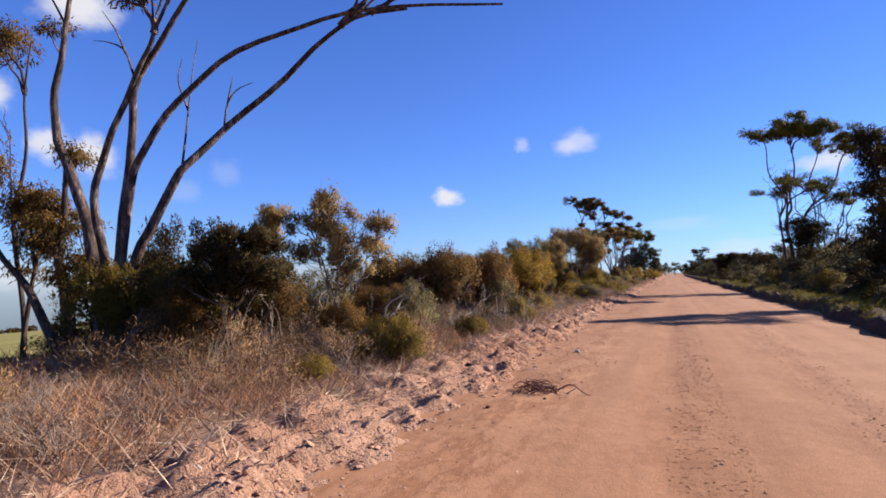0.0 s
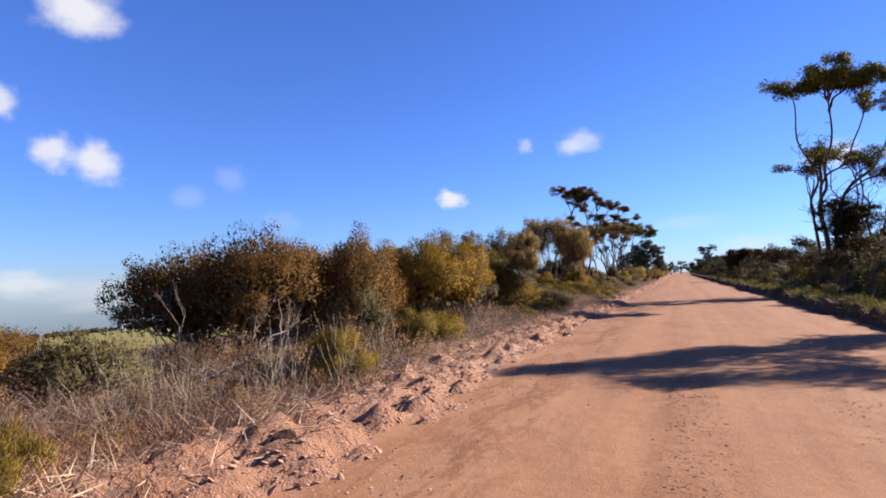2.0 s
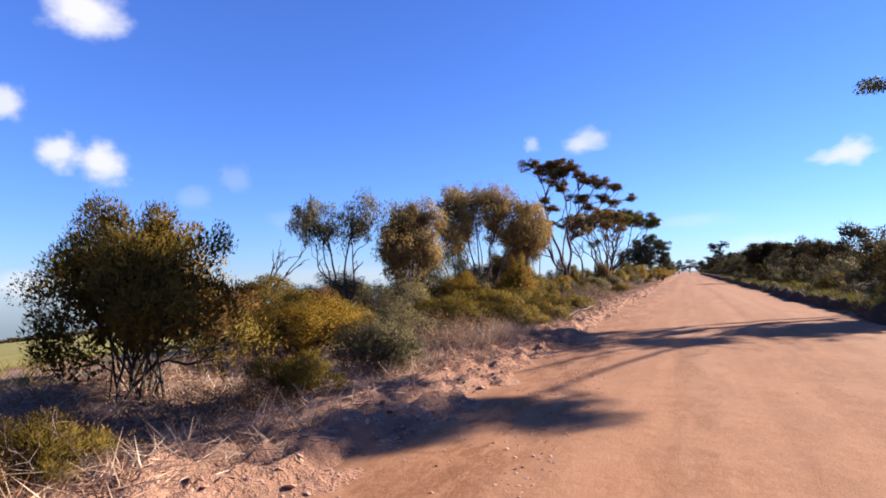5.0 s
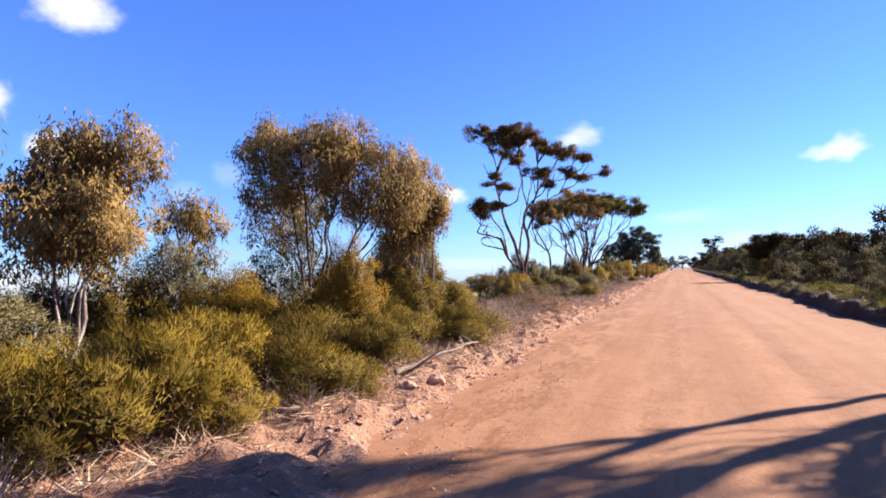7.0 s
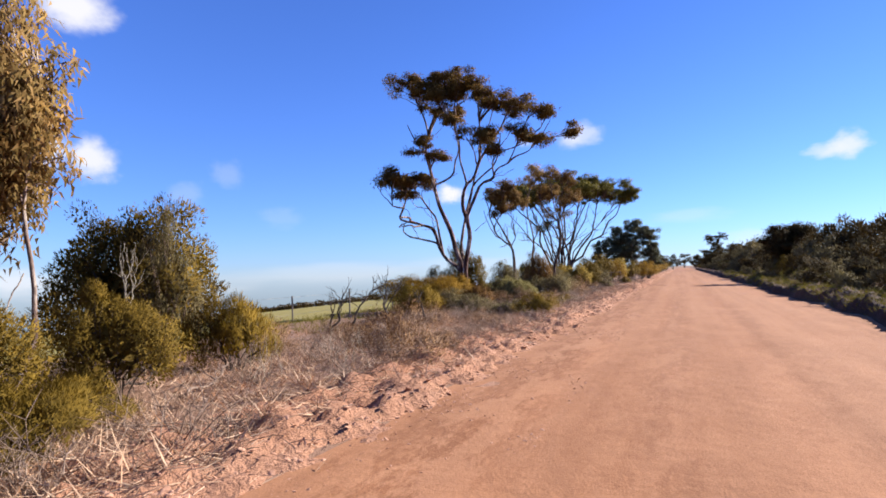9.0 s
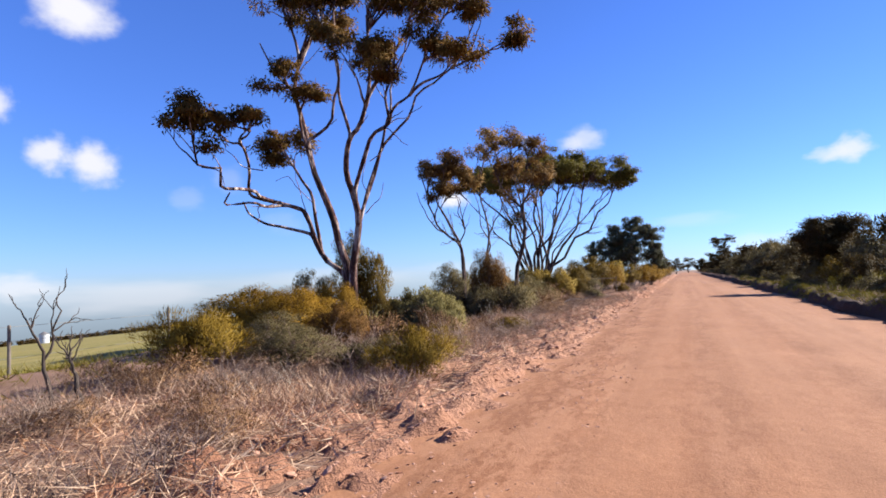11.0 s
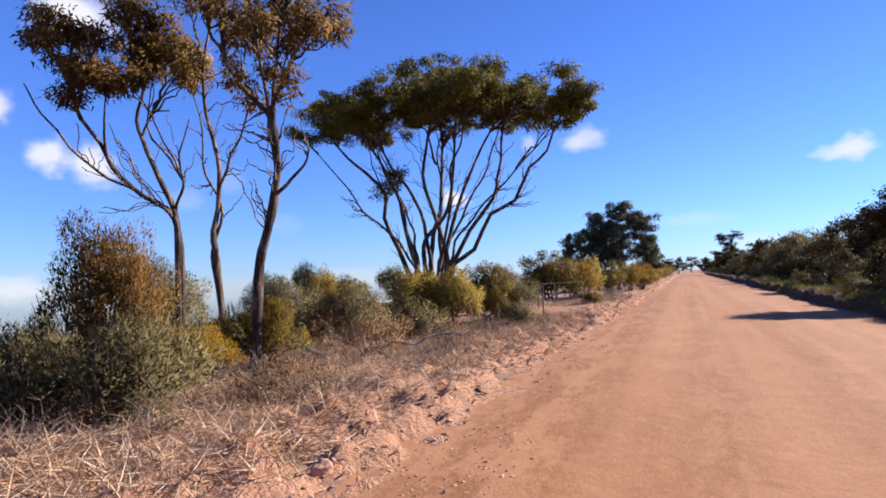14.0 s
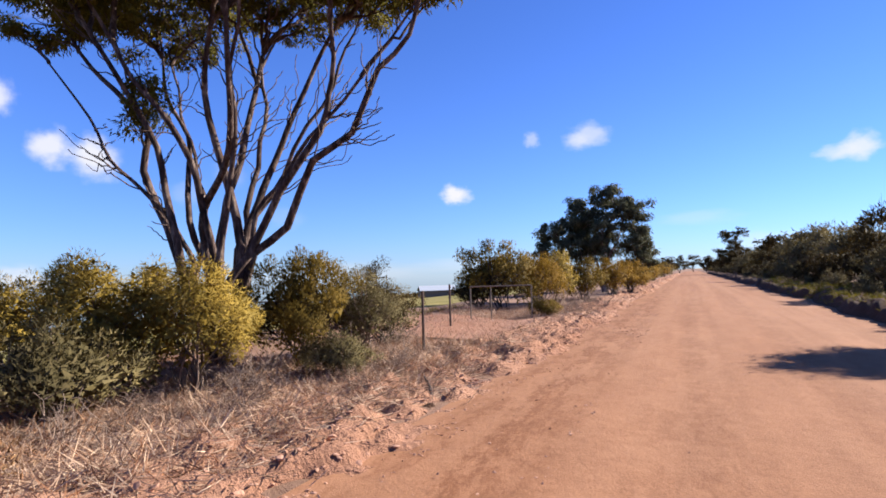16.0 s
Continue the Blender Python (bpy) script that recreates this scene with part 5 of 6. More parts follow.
shrub("gold", -8.4, 67.0, 1.2, 1.25)
shrub("russet", -6.9, 66.6, 0.7, 0.9)
shrub("dry", -6.6, 67.4, 0.9, 0.8)
shrub("gold", -10.6, 68.4, 1.8, 1.5)
shrub("gold", -9.0, 68.0, 1.4, 1.3)
shrub("leafy", -6.5, 70.4, 1.05, 1.2)
shrub("leafy", -7.3, 71.0, 1.0, 1.2)
shrub("leafy", -5.9, 69.7, 0.8, 0.95)
shrub("grey", -6.3, 64.3, 0.9, 0.75)
shrub("grey", -7.4, 65.2, 0.9, 0.8)
shrub("olive", -8.3, 70.35, 0.8, 2.15)
shrub("grey", -9.1, 70.7, 0.6, 2.7)
shrub("grey", -9.6, 69.7, 0.8, 1.7)
shrub("gold", -8.6, 69.2, 0.8, 1.35)
shrub("saltbush", -5.9, 75.7, 1.0, 1.1)
shrub("russet", -6.75, 76.2, 0.9, 2.3)
shrub("saltbush", -7.9, 75.4, 1.2, 1.2)
shrub("saltbush", -6.8, 75.2, 0.8, 1.1)
shrub("gold", -6.86, 77.6, 0.7, 0.9)
shrub("grey", -9.48, 79.4, 1.0, 2.1)
shrub("grey", -8.19, 81.4, 0.9, 1.6)
shrub("russet", -8.01, 82.5, 0.9, 1.3)
shrub("low", -6.7, 79.0, 0.85, 1.1)
shrub("grey", -7.0, 82.0, 0.9, 1.4)
shrub("dry", -5.9, 80.8, 1.0, 1.0)
shrub("grey", -10.3, 83.4, 0.9, 1.8)
shrub("yellow", -9.2, 83.9, 0.75, 1.9)
shrub("dry", -6.8, 82.6, 0.9, 0.9)
shrub("yellow", -9.6, 85.8, 1.1, 1.6)
shrub("yellow", -7.5, 86.0, 1.2, 1.75)
shrub("yellow", -6.4, 86.4, 1.1, 1.75)
shrub("olive", -5.9, 88.2, 1.2, 1.8)
shrub("grey", -5.5, 89.4, 0.9, 1.5)
shrub("saltbush", -6.8, 84.8, 1.3, 1.1)
shrub("dark", -6.0, 91.0, 1.0, 1.7)
shrub("olive", -7.2, 102.6, 1.9, 2.7)
shrub("dark", -8.2, 103.2, 1.5, 2.3)
shrub("gold", -5.9, 103.8, 1.4, 2.2)
shrub("yellow", -5.6, 106.5, 1.3, 2.3)
shrub("olive", -4.8, 109.0, 1.4, 2.0)
shrub("gold", -3.9, 113.0, 1.5, 2.1)
shrub("olive", -6.8, 108.0, 1.6, 2.2)
shrub("gold", -3.4, 118.0, 1.4, 2.0)
shrub("olive", -4.2, 125.0, 1.8, 2.2)
shrub("gold", -4.0, 134.0, 1.8, 2.0)
shrub("olive", -4.4, 145.0, 2.0, 2.4)
shrub("gold", -4.2, 158.0, 2.0, 2.2)
shrub("dark", -5.0, 172.0, 2.4, 3.0)
shrub("olive", -4.4, 190.0, 2.4, 2.6)
shrub("dark", -5.4, 212.0, 3.0, 3.4)

# low shrubs along the verge
shrub("lowgold", -4.6, 6.5, 0.4, 0.4)
shrub("low", -4.3, 8.4, 0.65, 0.75)
shrub("low", -5.2, 9.8, 0.8, 0.7)
shrub("low", -4.2, 12, 0.45, 0.55)
shrub("dry", -4.3, 18.0, 0.75, 0.7)
shrub("dry", -5.2, 18.4, 0.8, 0.8)
shrub("low", -4.7, 19.6, 0.7, 0.8)
shrub("saltbush", -5.9, 19.8, 0.9, 1.3)
shrub("lowgold", -4.9, 21.4, 0.85, 0.65)
shrub("lowgold", -4.4, 16.7, 0.7, 0.75)
shrub("dry", -5.2, 16.0, 0.6, 0.7)
shrub("low", -4.6, 27.9, 0.6, 0.5)
shrub("low", -4.5, 31, 0.7, 0.6)
shrub("saltbush", -4.4, 33.0, 0.9, 0.8)
shrub("dry", -4.2, 36.9, 0.8, 0.6)
shrub("dry", -5.4, 37.2, 0.9, 0.7)
shrub("low", -3.6, 42, 0.55, 0.46)
shrub("low", -4.2, 39, 1.01, 0.84)
shrub("low", -5.2, 38.2, 1.1, 0.91)
shrub("lowgold", -4.9, 40.4, 1.1, 0.95)
shrub("low", -4, 41.6, 0.92, 0.76)
shrub("lowgold", -5.6, 41.8, 1.2, 0.99)
shrub("low", -4.2, 43.6, 0.92, 0.84)
shrub("low", -4.6, 45.6, 0.92, 0.76)
shrub("lowgold", -6.4, 39.6, 1.1, 0.84)
shrub("low", -4.2, 47.8, 0.83, 0.68)
shrub("low", -5.1, 49.4, 0.83, 0.68)
shrub("lowgold", -6.2, 47.6, 0.92, 0.68)
shrub("low", -6, 50.4, 0.83, 0.61)
shrub("low", -4.5, 40, 0.87, 0.84)
shrub("low", -5.4, 43.4, 1.1, 0.99)
shrub("low", -4.8, 44.6, 0.92, 0.84)
shrub("low", -5.4, 46.6, 1.01, 0.91)
shrub("low", -6.8, 42.8, 1.1, 0.99)
shrub("low", -6.4, 45.2, 1.1, 0.99)
shrub("lowgold", -3.9, 40.2, 0.64, 0.61)
shrub("low", -3.7, 46.2, 0.64, 0.57)
shrub("lowgold", -4, 64.2, 0.75, 0.75)
dead_shrub(-5.2, 64.5, 0.8, 0.85)
dead_shrub(-5.9, 64.9, 0.8, 0.9)
dead_shrub(-5.5, 65.5, 0.8, 0.85)
shrub("lowgold", -4.4, 70.6, 0.5, 0.4)
shrub("saltbush", -5.2, 65.0, 0.7, 0.55)
shrub("lowgold", -7.9, 63.8, 0.9, 1)
shrub("saltbush", -4.8, 87.6, 0.7, 0.6)
shrub("low", -4.4, 99, 0.6, 0.6)

# dry scrub between them
dry_rng = np.random.default_rng(29)
for y0, y1, xa, xb, n in [(3.5, 13.0, -4.4, -9.2, 26), (13.0, 18.5, -4.0, -7.8, 16), (18.5, 36.0, -4.3, -5.4, 10), (36.0, 40.0, -4.0, -6.5, 10), (52.0, 66.0, -4.0, -9.0, 20), (66.0, 84.0, -4.6, -6.4, 6)]:
    for _ in range(n):
        q = dry_rng.uniform(0.45, 0.95)
        shrub("dry", dry_rng.uniform(xb, xa), dry_rng.uniform(y0, y1), q, q * dry_rng.uniform(0.5, 0.95))

# ---- the thicket on the right ----
thick_rng = np.random.default_rng(17)
y = 14.0
while y < 400:
    for row in range(3):
        if row == 2 and thick_rng.random() < 0.4:
            continue
        x = 7.0 + row * 2.3 + thick_rng.normal(0, 0.5) + max(0, (y - 150)) * 0.002
        h = (1.5, 2.7, 3.5)[row] * thick_rng.uniform(0.62, 1.25)
        if y > 120 and row:
            h *= 1.1
        if 35 < y < 75 and row:
            h *= 0.86
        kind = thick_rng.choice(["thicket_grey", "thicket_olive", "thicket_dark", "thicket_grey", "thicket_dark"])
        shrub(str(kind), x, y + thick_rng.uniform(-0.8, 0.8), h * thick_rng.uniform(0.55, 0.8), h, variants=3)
    y += 2.2 + 0.012 * y


# ---- dead wood ----
dead_rng = np.random.default_rng(23)
DEAD_RUNS = [(2.0, 13.0, -4.3, -9.0, 40), (13.0, 18.2, -3.9, -8.4, 46), (14.0, 36.0, -3.9, -5.6, 28), (37.0, 46.0, -3.6, -5.0, 8), (46.0, 63.0, -3.6, -8.5, 75), (63.0, 92.0, -3.6, -6.5, 70), (92.0, 112.0, -3.4, -4.6, 16)]
for y0, y1, xa, xb, n in DEAD_RUNS:
    for _ in range(n):
        s = dead_rng.uniform(0.35, 0.85)
        px, py = dead_rng.uniform(xb, xa), dead_rng.uniform(y0, y1)
        if not 91.5 < py < 98.6:
            dead_shrub(px, py, s, s * dead_rng.uniform(0.6, 1.1))


def bare_tree(x, y, h, lean, seed, label, wood=None, spread=0.45, thick=0.035):
    """A dead leafless shrub or sapling of forked crooked limbs."""
    rng = np.random.default_rng(seed)
    paths = []

    def grow(p, d, L, r, depth):
        e = p + d * L
        pts = bend(rng, p, d, e, unit(d + rng.normal(0, 0.25, 3)), 7, 0.09)
        paths.append((pts, np.linspace(r, r * 0.55, 7)))
        if depth:
            for _ in range(2 if rng.random() < 0.6 else 3):
                grow(pts[int(rng.integers(4, 7))], unit(d + rng.normal(0, spread, 3) + np.array([0, 0, 0.15])), L * rng.uniform(0.5, 0.8), r * 0.55, depth - 1)

    grow(np.zeros(3), unit(np.array([lean[0], lean[1], 1.0])), h * 0.42, thick, 3)
    v, f = tubes(paths[:1], 6)
    ob = new("dead_tree", mesh_from("dead_tree", v, f, wood or DARK_TWIG, True))
    for p in paths[1:]:
        v, f = tubes([p], 5)
        piece("branch", mesh_from("branch", v, f, wood or DARK_TWIG, True), ob)
    ob.location = (x, y, gz(x, y) - 0.05)
    return tagged(ob, label, "dead tree")


for k, (x, y, h) in enumerate([(-7.4, 58.6, 1.9), (-6.8, 59.6, 1.7), (-8.4, 59.2, 1.6), (-7.6, 61.2, 1.9), (-9.0, 60.0, 1.4), (-6.2, 60.6, 1.2)]):
    bare_tree(x, y, h, (0.35 * (-1) ** k, 0.1), 90 + k, "blackened dead shrub with forked bare branches")
bare_tree(-7.35, 52.4, 2.3, (0.05, 0), 97, "thin pale sapling with bare stems", PALE_WOOD, 0.25, 0.022)
bare_tree(-14.2, 40.6, 4.6, (0.5, 0.2), 98, "dark leaning dead mallee with bare limbs", DARK_TWIG, 0.45, 0.07)


def fallen(x, y, L, r, turn, seed, label, wood=None, forks=5, rise=0.12):
    """A fallen branch, lying crooked on the ground, with the stubs of its side limbs."""
    rng = np.random.default_rng(seed)
    d = np.array([math.cos(radians(turn)), math.sin(radians(turn)), rise])
    pts = bend(rng, np.array([0, 0, r]), d, d * L + np.array([0, 0, r]), unit(d + rng.normal(0, 0.2, 3)), 12, 0.06)
    pts[:, 2] = np.maximum(pts[:, 2], r * 0.6)
    paths = [(pts, np.linspace(r, r * 0.35, 12))]
    for _ in range(forks):
        q = int(rng.integers(2, 11))
        w = unit(d + rng.normal(0, 0.7, 3) + np.array([0, 0, 0.3]))
        e = pts[q] + w * min(L, 1.0) * rng.uniform(0.15, 0.5)
        e[2] = max(e[2], 0.01)
        paths.append((bend(rng, pts[q], w, e, w, 6, 0.09), np.linspace(r * 0.5, r * 0.15, 6)))
    v, f = tubes(paths[:1], 8)
    ob = new("fallen_branch", mesh_from("fallen_branch", v, f, wood or PALE_WOOD, True))
    for p in paths[1:]:
        v, f = tubes([p], 5)
        piece("twig", mesh_from("twig", v, f, wood or PALE_WOOD, True), ob)
    ob.location = (x, y, max(gz(x, y), float(bank_z(x, y)) if x > -4.6 else -9) - 0.01)
    return tagged(ob, label, "branch")


fallen(-5.9, 7.7, 0.8, 0.05, 20, 1, "short bleached log lying in dry scrub", forks=3)
fallen(-6.0, 10.2, 1.15, 0.04, 52, 2, "bleached forked branch leaning in the scrub", rise=0.75)
fallen(-5.95, 10.2, 0.9, 0.035, 42, 3, "bleached crooked branch lying in the scrub", rise=0.45)
fallen(-7.2, 80.6, 1.3, 0.05, 150, 4, "curved bleached branch lying in dry grass", forks=1, rise=0.2)
fallen(-6.2, 81.2, 2.2, 0.05, 25, 5, "long bleached branch lying in dry grass", forks=3)
fallen(-6.2, 80.0, 1.5, 0.06, 160, 6, "bleached log lying in dry grass", forks=2)
fallen(-3.1, 87.1, 0.35, 0.02, 130, 9, "short dark stick poking out of the bank", DARK_TWIG, forks=0, rise=0.5)
fallen(-3.5, 43.0, 1.8, 0.04, 70, 10, "grey branch lying along the bank", GREY_TWIG, forks=3)
fallen(-5.6, 51.8, 1.3, 0.022, 110, 12, "grey dead branch in grey scrub", GREY_TWIG, forks=6, rise=0.15)
fallen(-7.4, 50.4, 1.8, 0.04, 150, 13, "pale dead branch in grey scrub", forks=5, rise=0.3)
fallen(-5.0, 17.6, 1.3, 0.022, 100, 14, "dark crooked dead branch in russet scrub", DARK_TWIG, forks=8, rise=0.3)
fallen(-6.2, 15.4, 1.8, 0.035, 60, 15, "grey crooked dead branch in russet scrub", GREY_TWIG, forks=8, rise=0.5)
for k, (x, y, h) in enumerate([(-7.0, 9.6, 1.7), (-7.8, 11.6, 1.9), (-6.2, 10.6, 1.4), (-8.4, 10.0, 1.8), (-6.6, 17.2, 1.6), (-7.4, 16.8, 1.8), (-5.8, 17.0, 1.5), (-8.2, 17.0, 1.7)]):
    bare_tree(x, y, h, (0.3 * (-1) ** k, 0.15), 130 + k, "grey dead shrub with forked bare branches", GREY_TWIG, 0.5, 0.022)
fallen(-5.8, 8.8, 1.7, 0.03, 50, 16, "grey dead branch leaning in scrub", GREY_TWIG, forks=7, rise=0.7)
fallen(-6.8, 10.2, 1.9, 0.03, 120, 17, "grey dead branch leaning in scrub", GREY_TWIG, forks=7, rise=0.6)


def root_tangle(x, y, r, h, n, seed, label):
    """Torn-up roots: curled strands heaped together, with one long strand trailing off."""
    rng = np.random.default_rng(seed)
    ob = new("root_tangle")
    for k in range(n):
        c = np.array([rng.normal(0, r * 0.4), rng.normal(0, r * 0.3), 0.0])
        a0, turn, q = rng.uniform(0, 6.28), rng.uniform(2.0, 5.5), r * rng.uniform(0.25, 0.8)
        t = np.linspace(0, 1, 12)
        tilt = rng.uniform(0.2, 1.0) * h
        pts = np.stack([c[0] + q * np.cos(a0 + turn * t), c[1] + 0.7 * q * np.sin(a0 + turn * t), 0.012 + tilt * np.abs(np.sin(np.pi * t * rng.uniform(0.6, 1.6)))], -1)
        v, f = tubes([(pts, np.linspace(0.0065, 0.002, 12) * rng.uniform(0.7, 1.4))], 5)
        piece("root", mesh_from("root", v, f, ROOT, True), ob)
    t = np.linspace(0, 1, 14)
    pts = np.stack([r * 0.6 + 0.5 * t, 0.06 * np.sin(6 * t) - 0.12 * t, 0.012 + 0.1 * np.sin(np.pi * t) ** 2], -1)
    v, f = tubes([(pts, np.linspace(0.011, 0.004, 14))], 6)
    piece("root", mesh_from("root", v, f, ROOT, True), ob)
    ob.location = (x, y, float(road_z(x, y)))
    return tagged(ob, label, "roots")


root_tangle(-1.75, 7.5, 0.26, 0.13, 34, 61, "torn-up tangle of reddish-brown roots on the road edge")


# ---- stones and clods ----
def clod(rng, r):
    bm = bmesh.new()
    bmesh.ops.create_icosphere(bm, subdivisions=1, radius=r)
    for v in bm.verts:
        v.co *= rng.uniform(0.65, 1.2)
        v.co.x *= 1.4
        v.co.z *= 0.4
    vs = np.array([v.co for v in bm.verts])
    fs = np.array([[v.index for v in f.verts] for f in bm.faces])
    bm.free()
    return vs, fs


clod_rng = np.random.default_rng(41)
shapes = [clod(clod_rng, 1.0) for _ in range(12)]


def strewn(name, n, place, size, mat, label, category, rng, flat=1.0):
    vs, fs, base = [], [], 0
    for _ in range(n):
        x, y, z = place(rng)
        v, f = shapes[rng.integers(12)]
        s = size(rng)
        a = rng.uniform(0, 6.28)
        ca, sa = math.cos(a), math.sin(a)
        tilt = rng.normal(0, 0.35 * flat, 2)
        w = np.stack([v[:, 0] * ca - v[:, 1] * sa, v[:, 0] * sa + v[:, 1] * ca, v[:, 2]], -1)
        w[:, 2] = w[:, 2] * flat + w[:, 0] * tilt[0] + w[:, 1] * tilt[1]
        w = w * s + (x, y, z + 0.1 * s)
        vs.append(w)
        fs.append(f + base)
        base += len(v)
    ob = new(name, mesh_from(name, np.concatenate(vs), np.concatenate(fs), mat))
    return tagged(ob, label, category, kind="stuff")


def on_bank(rng):
    y = rng.uniform(0, 1) ** 1.3 * 118 + 1
    x = float(left_edge(y)) - abs(rng.normal(0.35, 0.5))
    return x, y, float(bank_z(x, y))


def on_shoulder(rng):
    y = rng.uniform(0, 1) ** 1.3 * 118 + 1
    x = float(left_edge(y)) + abs(rng.normal(0, 0.55)) - 0.1
    return x, y, float(road_z(x, y))


def on_road(rng):
    y = rng.uniform(1, 112)
    x = rng.uniform(-2.2, 4.3)
    return x, y, float(road_z(x, y))


strewn("clods", 13000, on_bank, lambda r: 0.008 + 0.020 * r.random() ** 2.5, CLOD, "loose pink clods of graded dirt along the bank", "clods", clod_rng)
strewn("crust_slabs", 2400, on_bank, lambda r: 0.016 + 0.026 * r.random() ** 2, CLOD, "broken pale slabs of dry dirt crust along the bank", "clods", clod_rng)
strewn("gravel", 2600, on_shoulder, lambda r: 0.005 + 0.010 * r.random() ** 2, CLOD, "loose gravel and crumbs of dirt at the road edge", "gravel", clod_rng)


def on_ruts(rng):
    """Tread blocks pressed up in cross rows along the two wheel tracks, fading out ahead."""
    y = 1.5 + 17 * rng.random() ** 1.25
    y = round(y / 0.11) * 0.11 + rng.normal(0, 0.022)
    x = rng.choice([0.1, 0.1, 1.72]) + rng.uniform(-0.32, 0.32) + 0.03 * math.sin(y * 0.5)
    return x, y, float(road_z(x, y)) - 0.003


def on_crust(rng):
    """Crumbled patches along the left side of the road."""
    while True:
        x, y = rng.uniform(-2.5, -1.0), rng.uniform(2, 104)
        patch = math.sin(y * 0.9 + 1.3 * math.sin(y * 0.31) + x) + math.sin(y * 2.3 + x * 2.6) * 0.6 + 0.9 * math.sin((x + 1.75) * 3.0 + y * 0.2)
        if patch > rng.normal(0.75, 0.35):
            return x, y, float(road_z(x, y)) - 0.004


strewn("rut_gravel", 9000, on_ruts, lambda r: 0.007 + 0.012 * r.random() ** 2, ROAD, "crumbled gravel pressed up along the wheel ruts", "gravel", clod_rng, 0.55)
strewn("dirt_crust", 5600, on_crust, lambda r: 0.006 + 0.014 * r.random() ** 2, CLOD, "patches of crumbled dirt crust near the road edge", "gravel", clod_rng)
strewn("road_gravel", 700, on_road, lambda r: 0.003 + 0.006 * r.random() ** 3, CLOD, "sparse loose gravel on the road", "gravel", clod_rng)


def stone(x, y, r, mat, label, seed):
    rng = np.random.default_rng(seed)
    bm = bmesh.new()
    bmesh.ops.create_icosphere(bm, subdivisions=2, radius=r)
    off = Vector(rng.uniform(0, 50, 3))
    for v in bm.verts:
        v.co *= 1 + 0.45 * noise.noise(v.co / r * 1.1 + off)
        v.co.z *= 0.7
    me = bpy.data.meshes.new("stone")
    bm.to_mesh(me)
    bm.free()
    me.materials.append(mat)
    ob = new("stone", me)
    ob.location = (x, y, max(float(road_z(x, y)) if x > -2.75 else -1, float(bank_z(x, y)) if x < -1.9 else -1) + 0.3 * r)
    return tagged(ob, label, "stone", "stones along the bank")


for k, (x, y, r, m, lab) in enumerate([
        (-3.0, 3.7, 0.06, STONE, "pale stone on the dirt bank"), (-3.3, 3.2, 0.05, STONE, "pale stone on the dirt bank"), (-3.1, 8.7, 0.13, CUT, "dark red clod of earth on the dirt bank"),
        (-1.85, 11.3, 0.05, STONE, "pale stone at the road edge"), (-2.9, 8.9, 0.09, CLOD, "pink clod of earth on the dirt bank"), (-2.1, 6.3, 0.03, CUT, "small dark clod on the road"), (-1.6, 7.0, 0.02, CUT, "small dark clod on the road"),
        (-2.9, 43.0, 0.12, CLOD, "pink clod of earth on the dirt bank"), (-3.0, 42.4, 0.09, CLOD, "pink clod of earth on the dirt bank"), (-2.9, 86.6, 0.09, CUT, "dark red clod of earth on the dirt bank"),
        (-2.9, 75.1, 0.10, CLOD, "pink clod of earth on the dirt bank"), (-2.7, 72.4, 0.04, STONE, "pale stone at the road edge"), (-3.2, 66.4, 0.06, STONE, "pale stone on the dirt bank"), (-3.2, 13.9, 0.11, CUT, "dark red clod of earth on the dirt bank")]):
    stone(x, y, r, m, lab, 300 + k)

# ---- grasses ----
grass_rng = np.random.default_rng(51)


def grass(name, n, xr, yr, length, width, flat, mat, label, patch=0.5, clump_r=0.12, per=9, right=False):
    """Blades in tufts strewn over a stretch of the verge; flat: how far they lie down."""
    rng = grass_rng
    m = n // per
    x = rng.uniform(*xr, m * 3)
    y = rng.uniform(*yr, m * 3)
    dens = 0.5 + 0.5 * np.sin(x * 1.9 + np.sin(y * 0.8) * 2) * np.sin(y * 0.67 + x * 0.4)
    keep = rng.random(m * 3) < (1 - patch) + patch * dens
    keep &= ~((y > 91.6) & (y < 98.4) & (x < -2.8) & (rng.random(m * 3) < 0.85))
    x, y = x[keep][:m], y[keep][:m]
    s = np.repeat(rng.uniform(0.6, 1.3, len(x)), per)
    cx, cy = np.repeat(x, per), np.repeat(y, per)
    k = len(cx)
    px, py = cx + rng.normal(0, clump_r, k), cy + rng.normal(0, clump_r, k)
    z = ground_z(px, py)
    if not right:
        b = np.where((px > -4.6), bank_z(px, py), -9)
        z = np.maximum(z, b)
    else:
        z = np.maximum(z, np.where(px < 6.2, cut_z(px, py), -9))
    at = np.stack([px, py, z - 0.01], -1)
    up = np.where(rng.random(k) < flat, rng.uniform(0.0, 0.25, k), rng.uniform(0.5, 1.6, k))
    a = rng.uniform(0, 2 * np.pi, k)
    way = np.stack([np.cos(a), np.sin(a), up], -1)
    v, f = leaves(rng, at, unit(way), length, width, 0.12)
    ob = new(name, mesh_from(name, v, f, mat))
    return tagged(ob, label, "grass", kind="stuff")


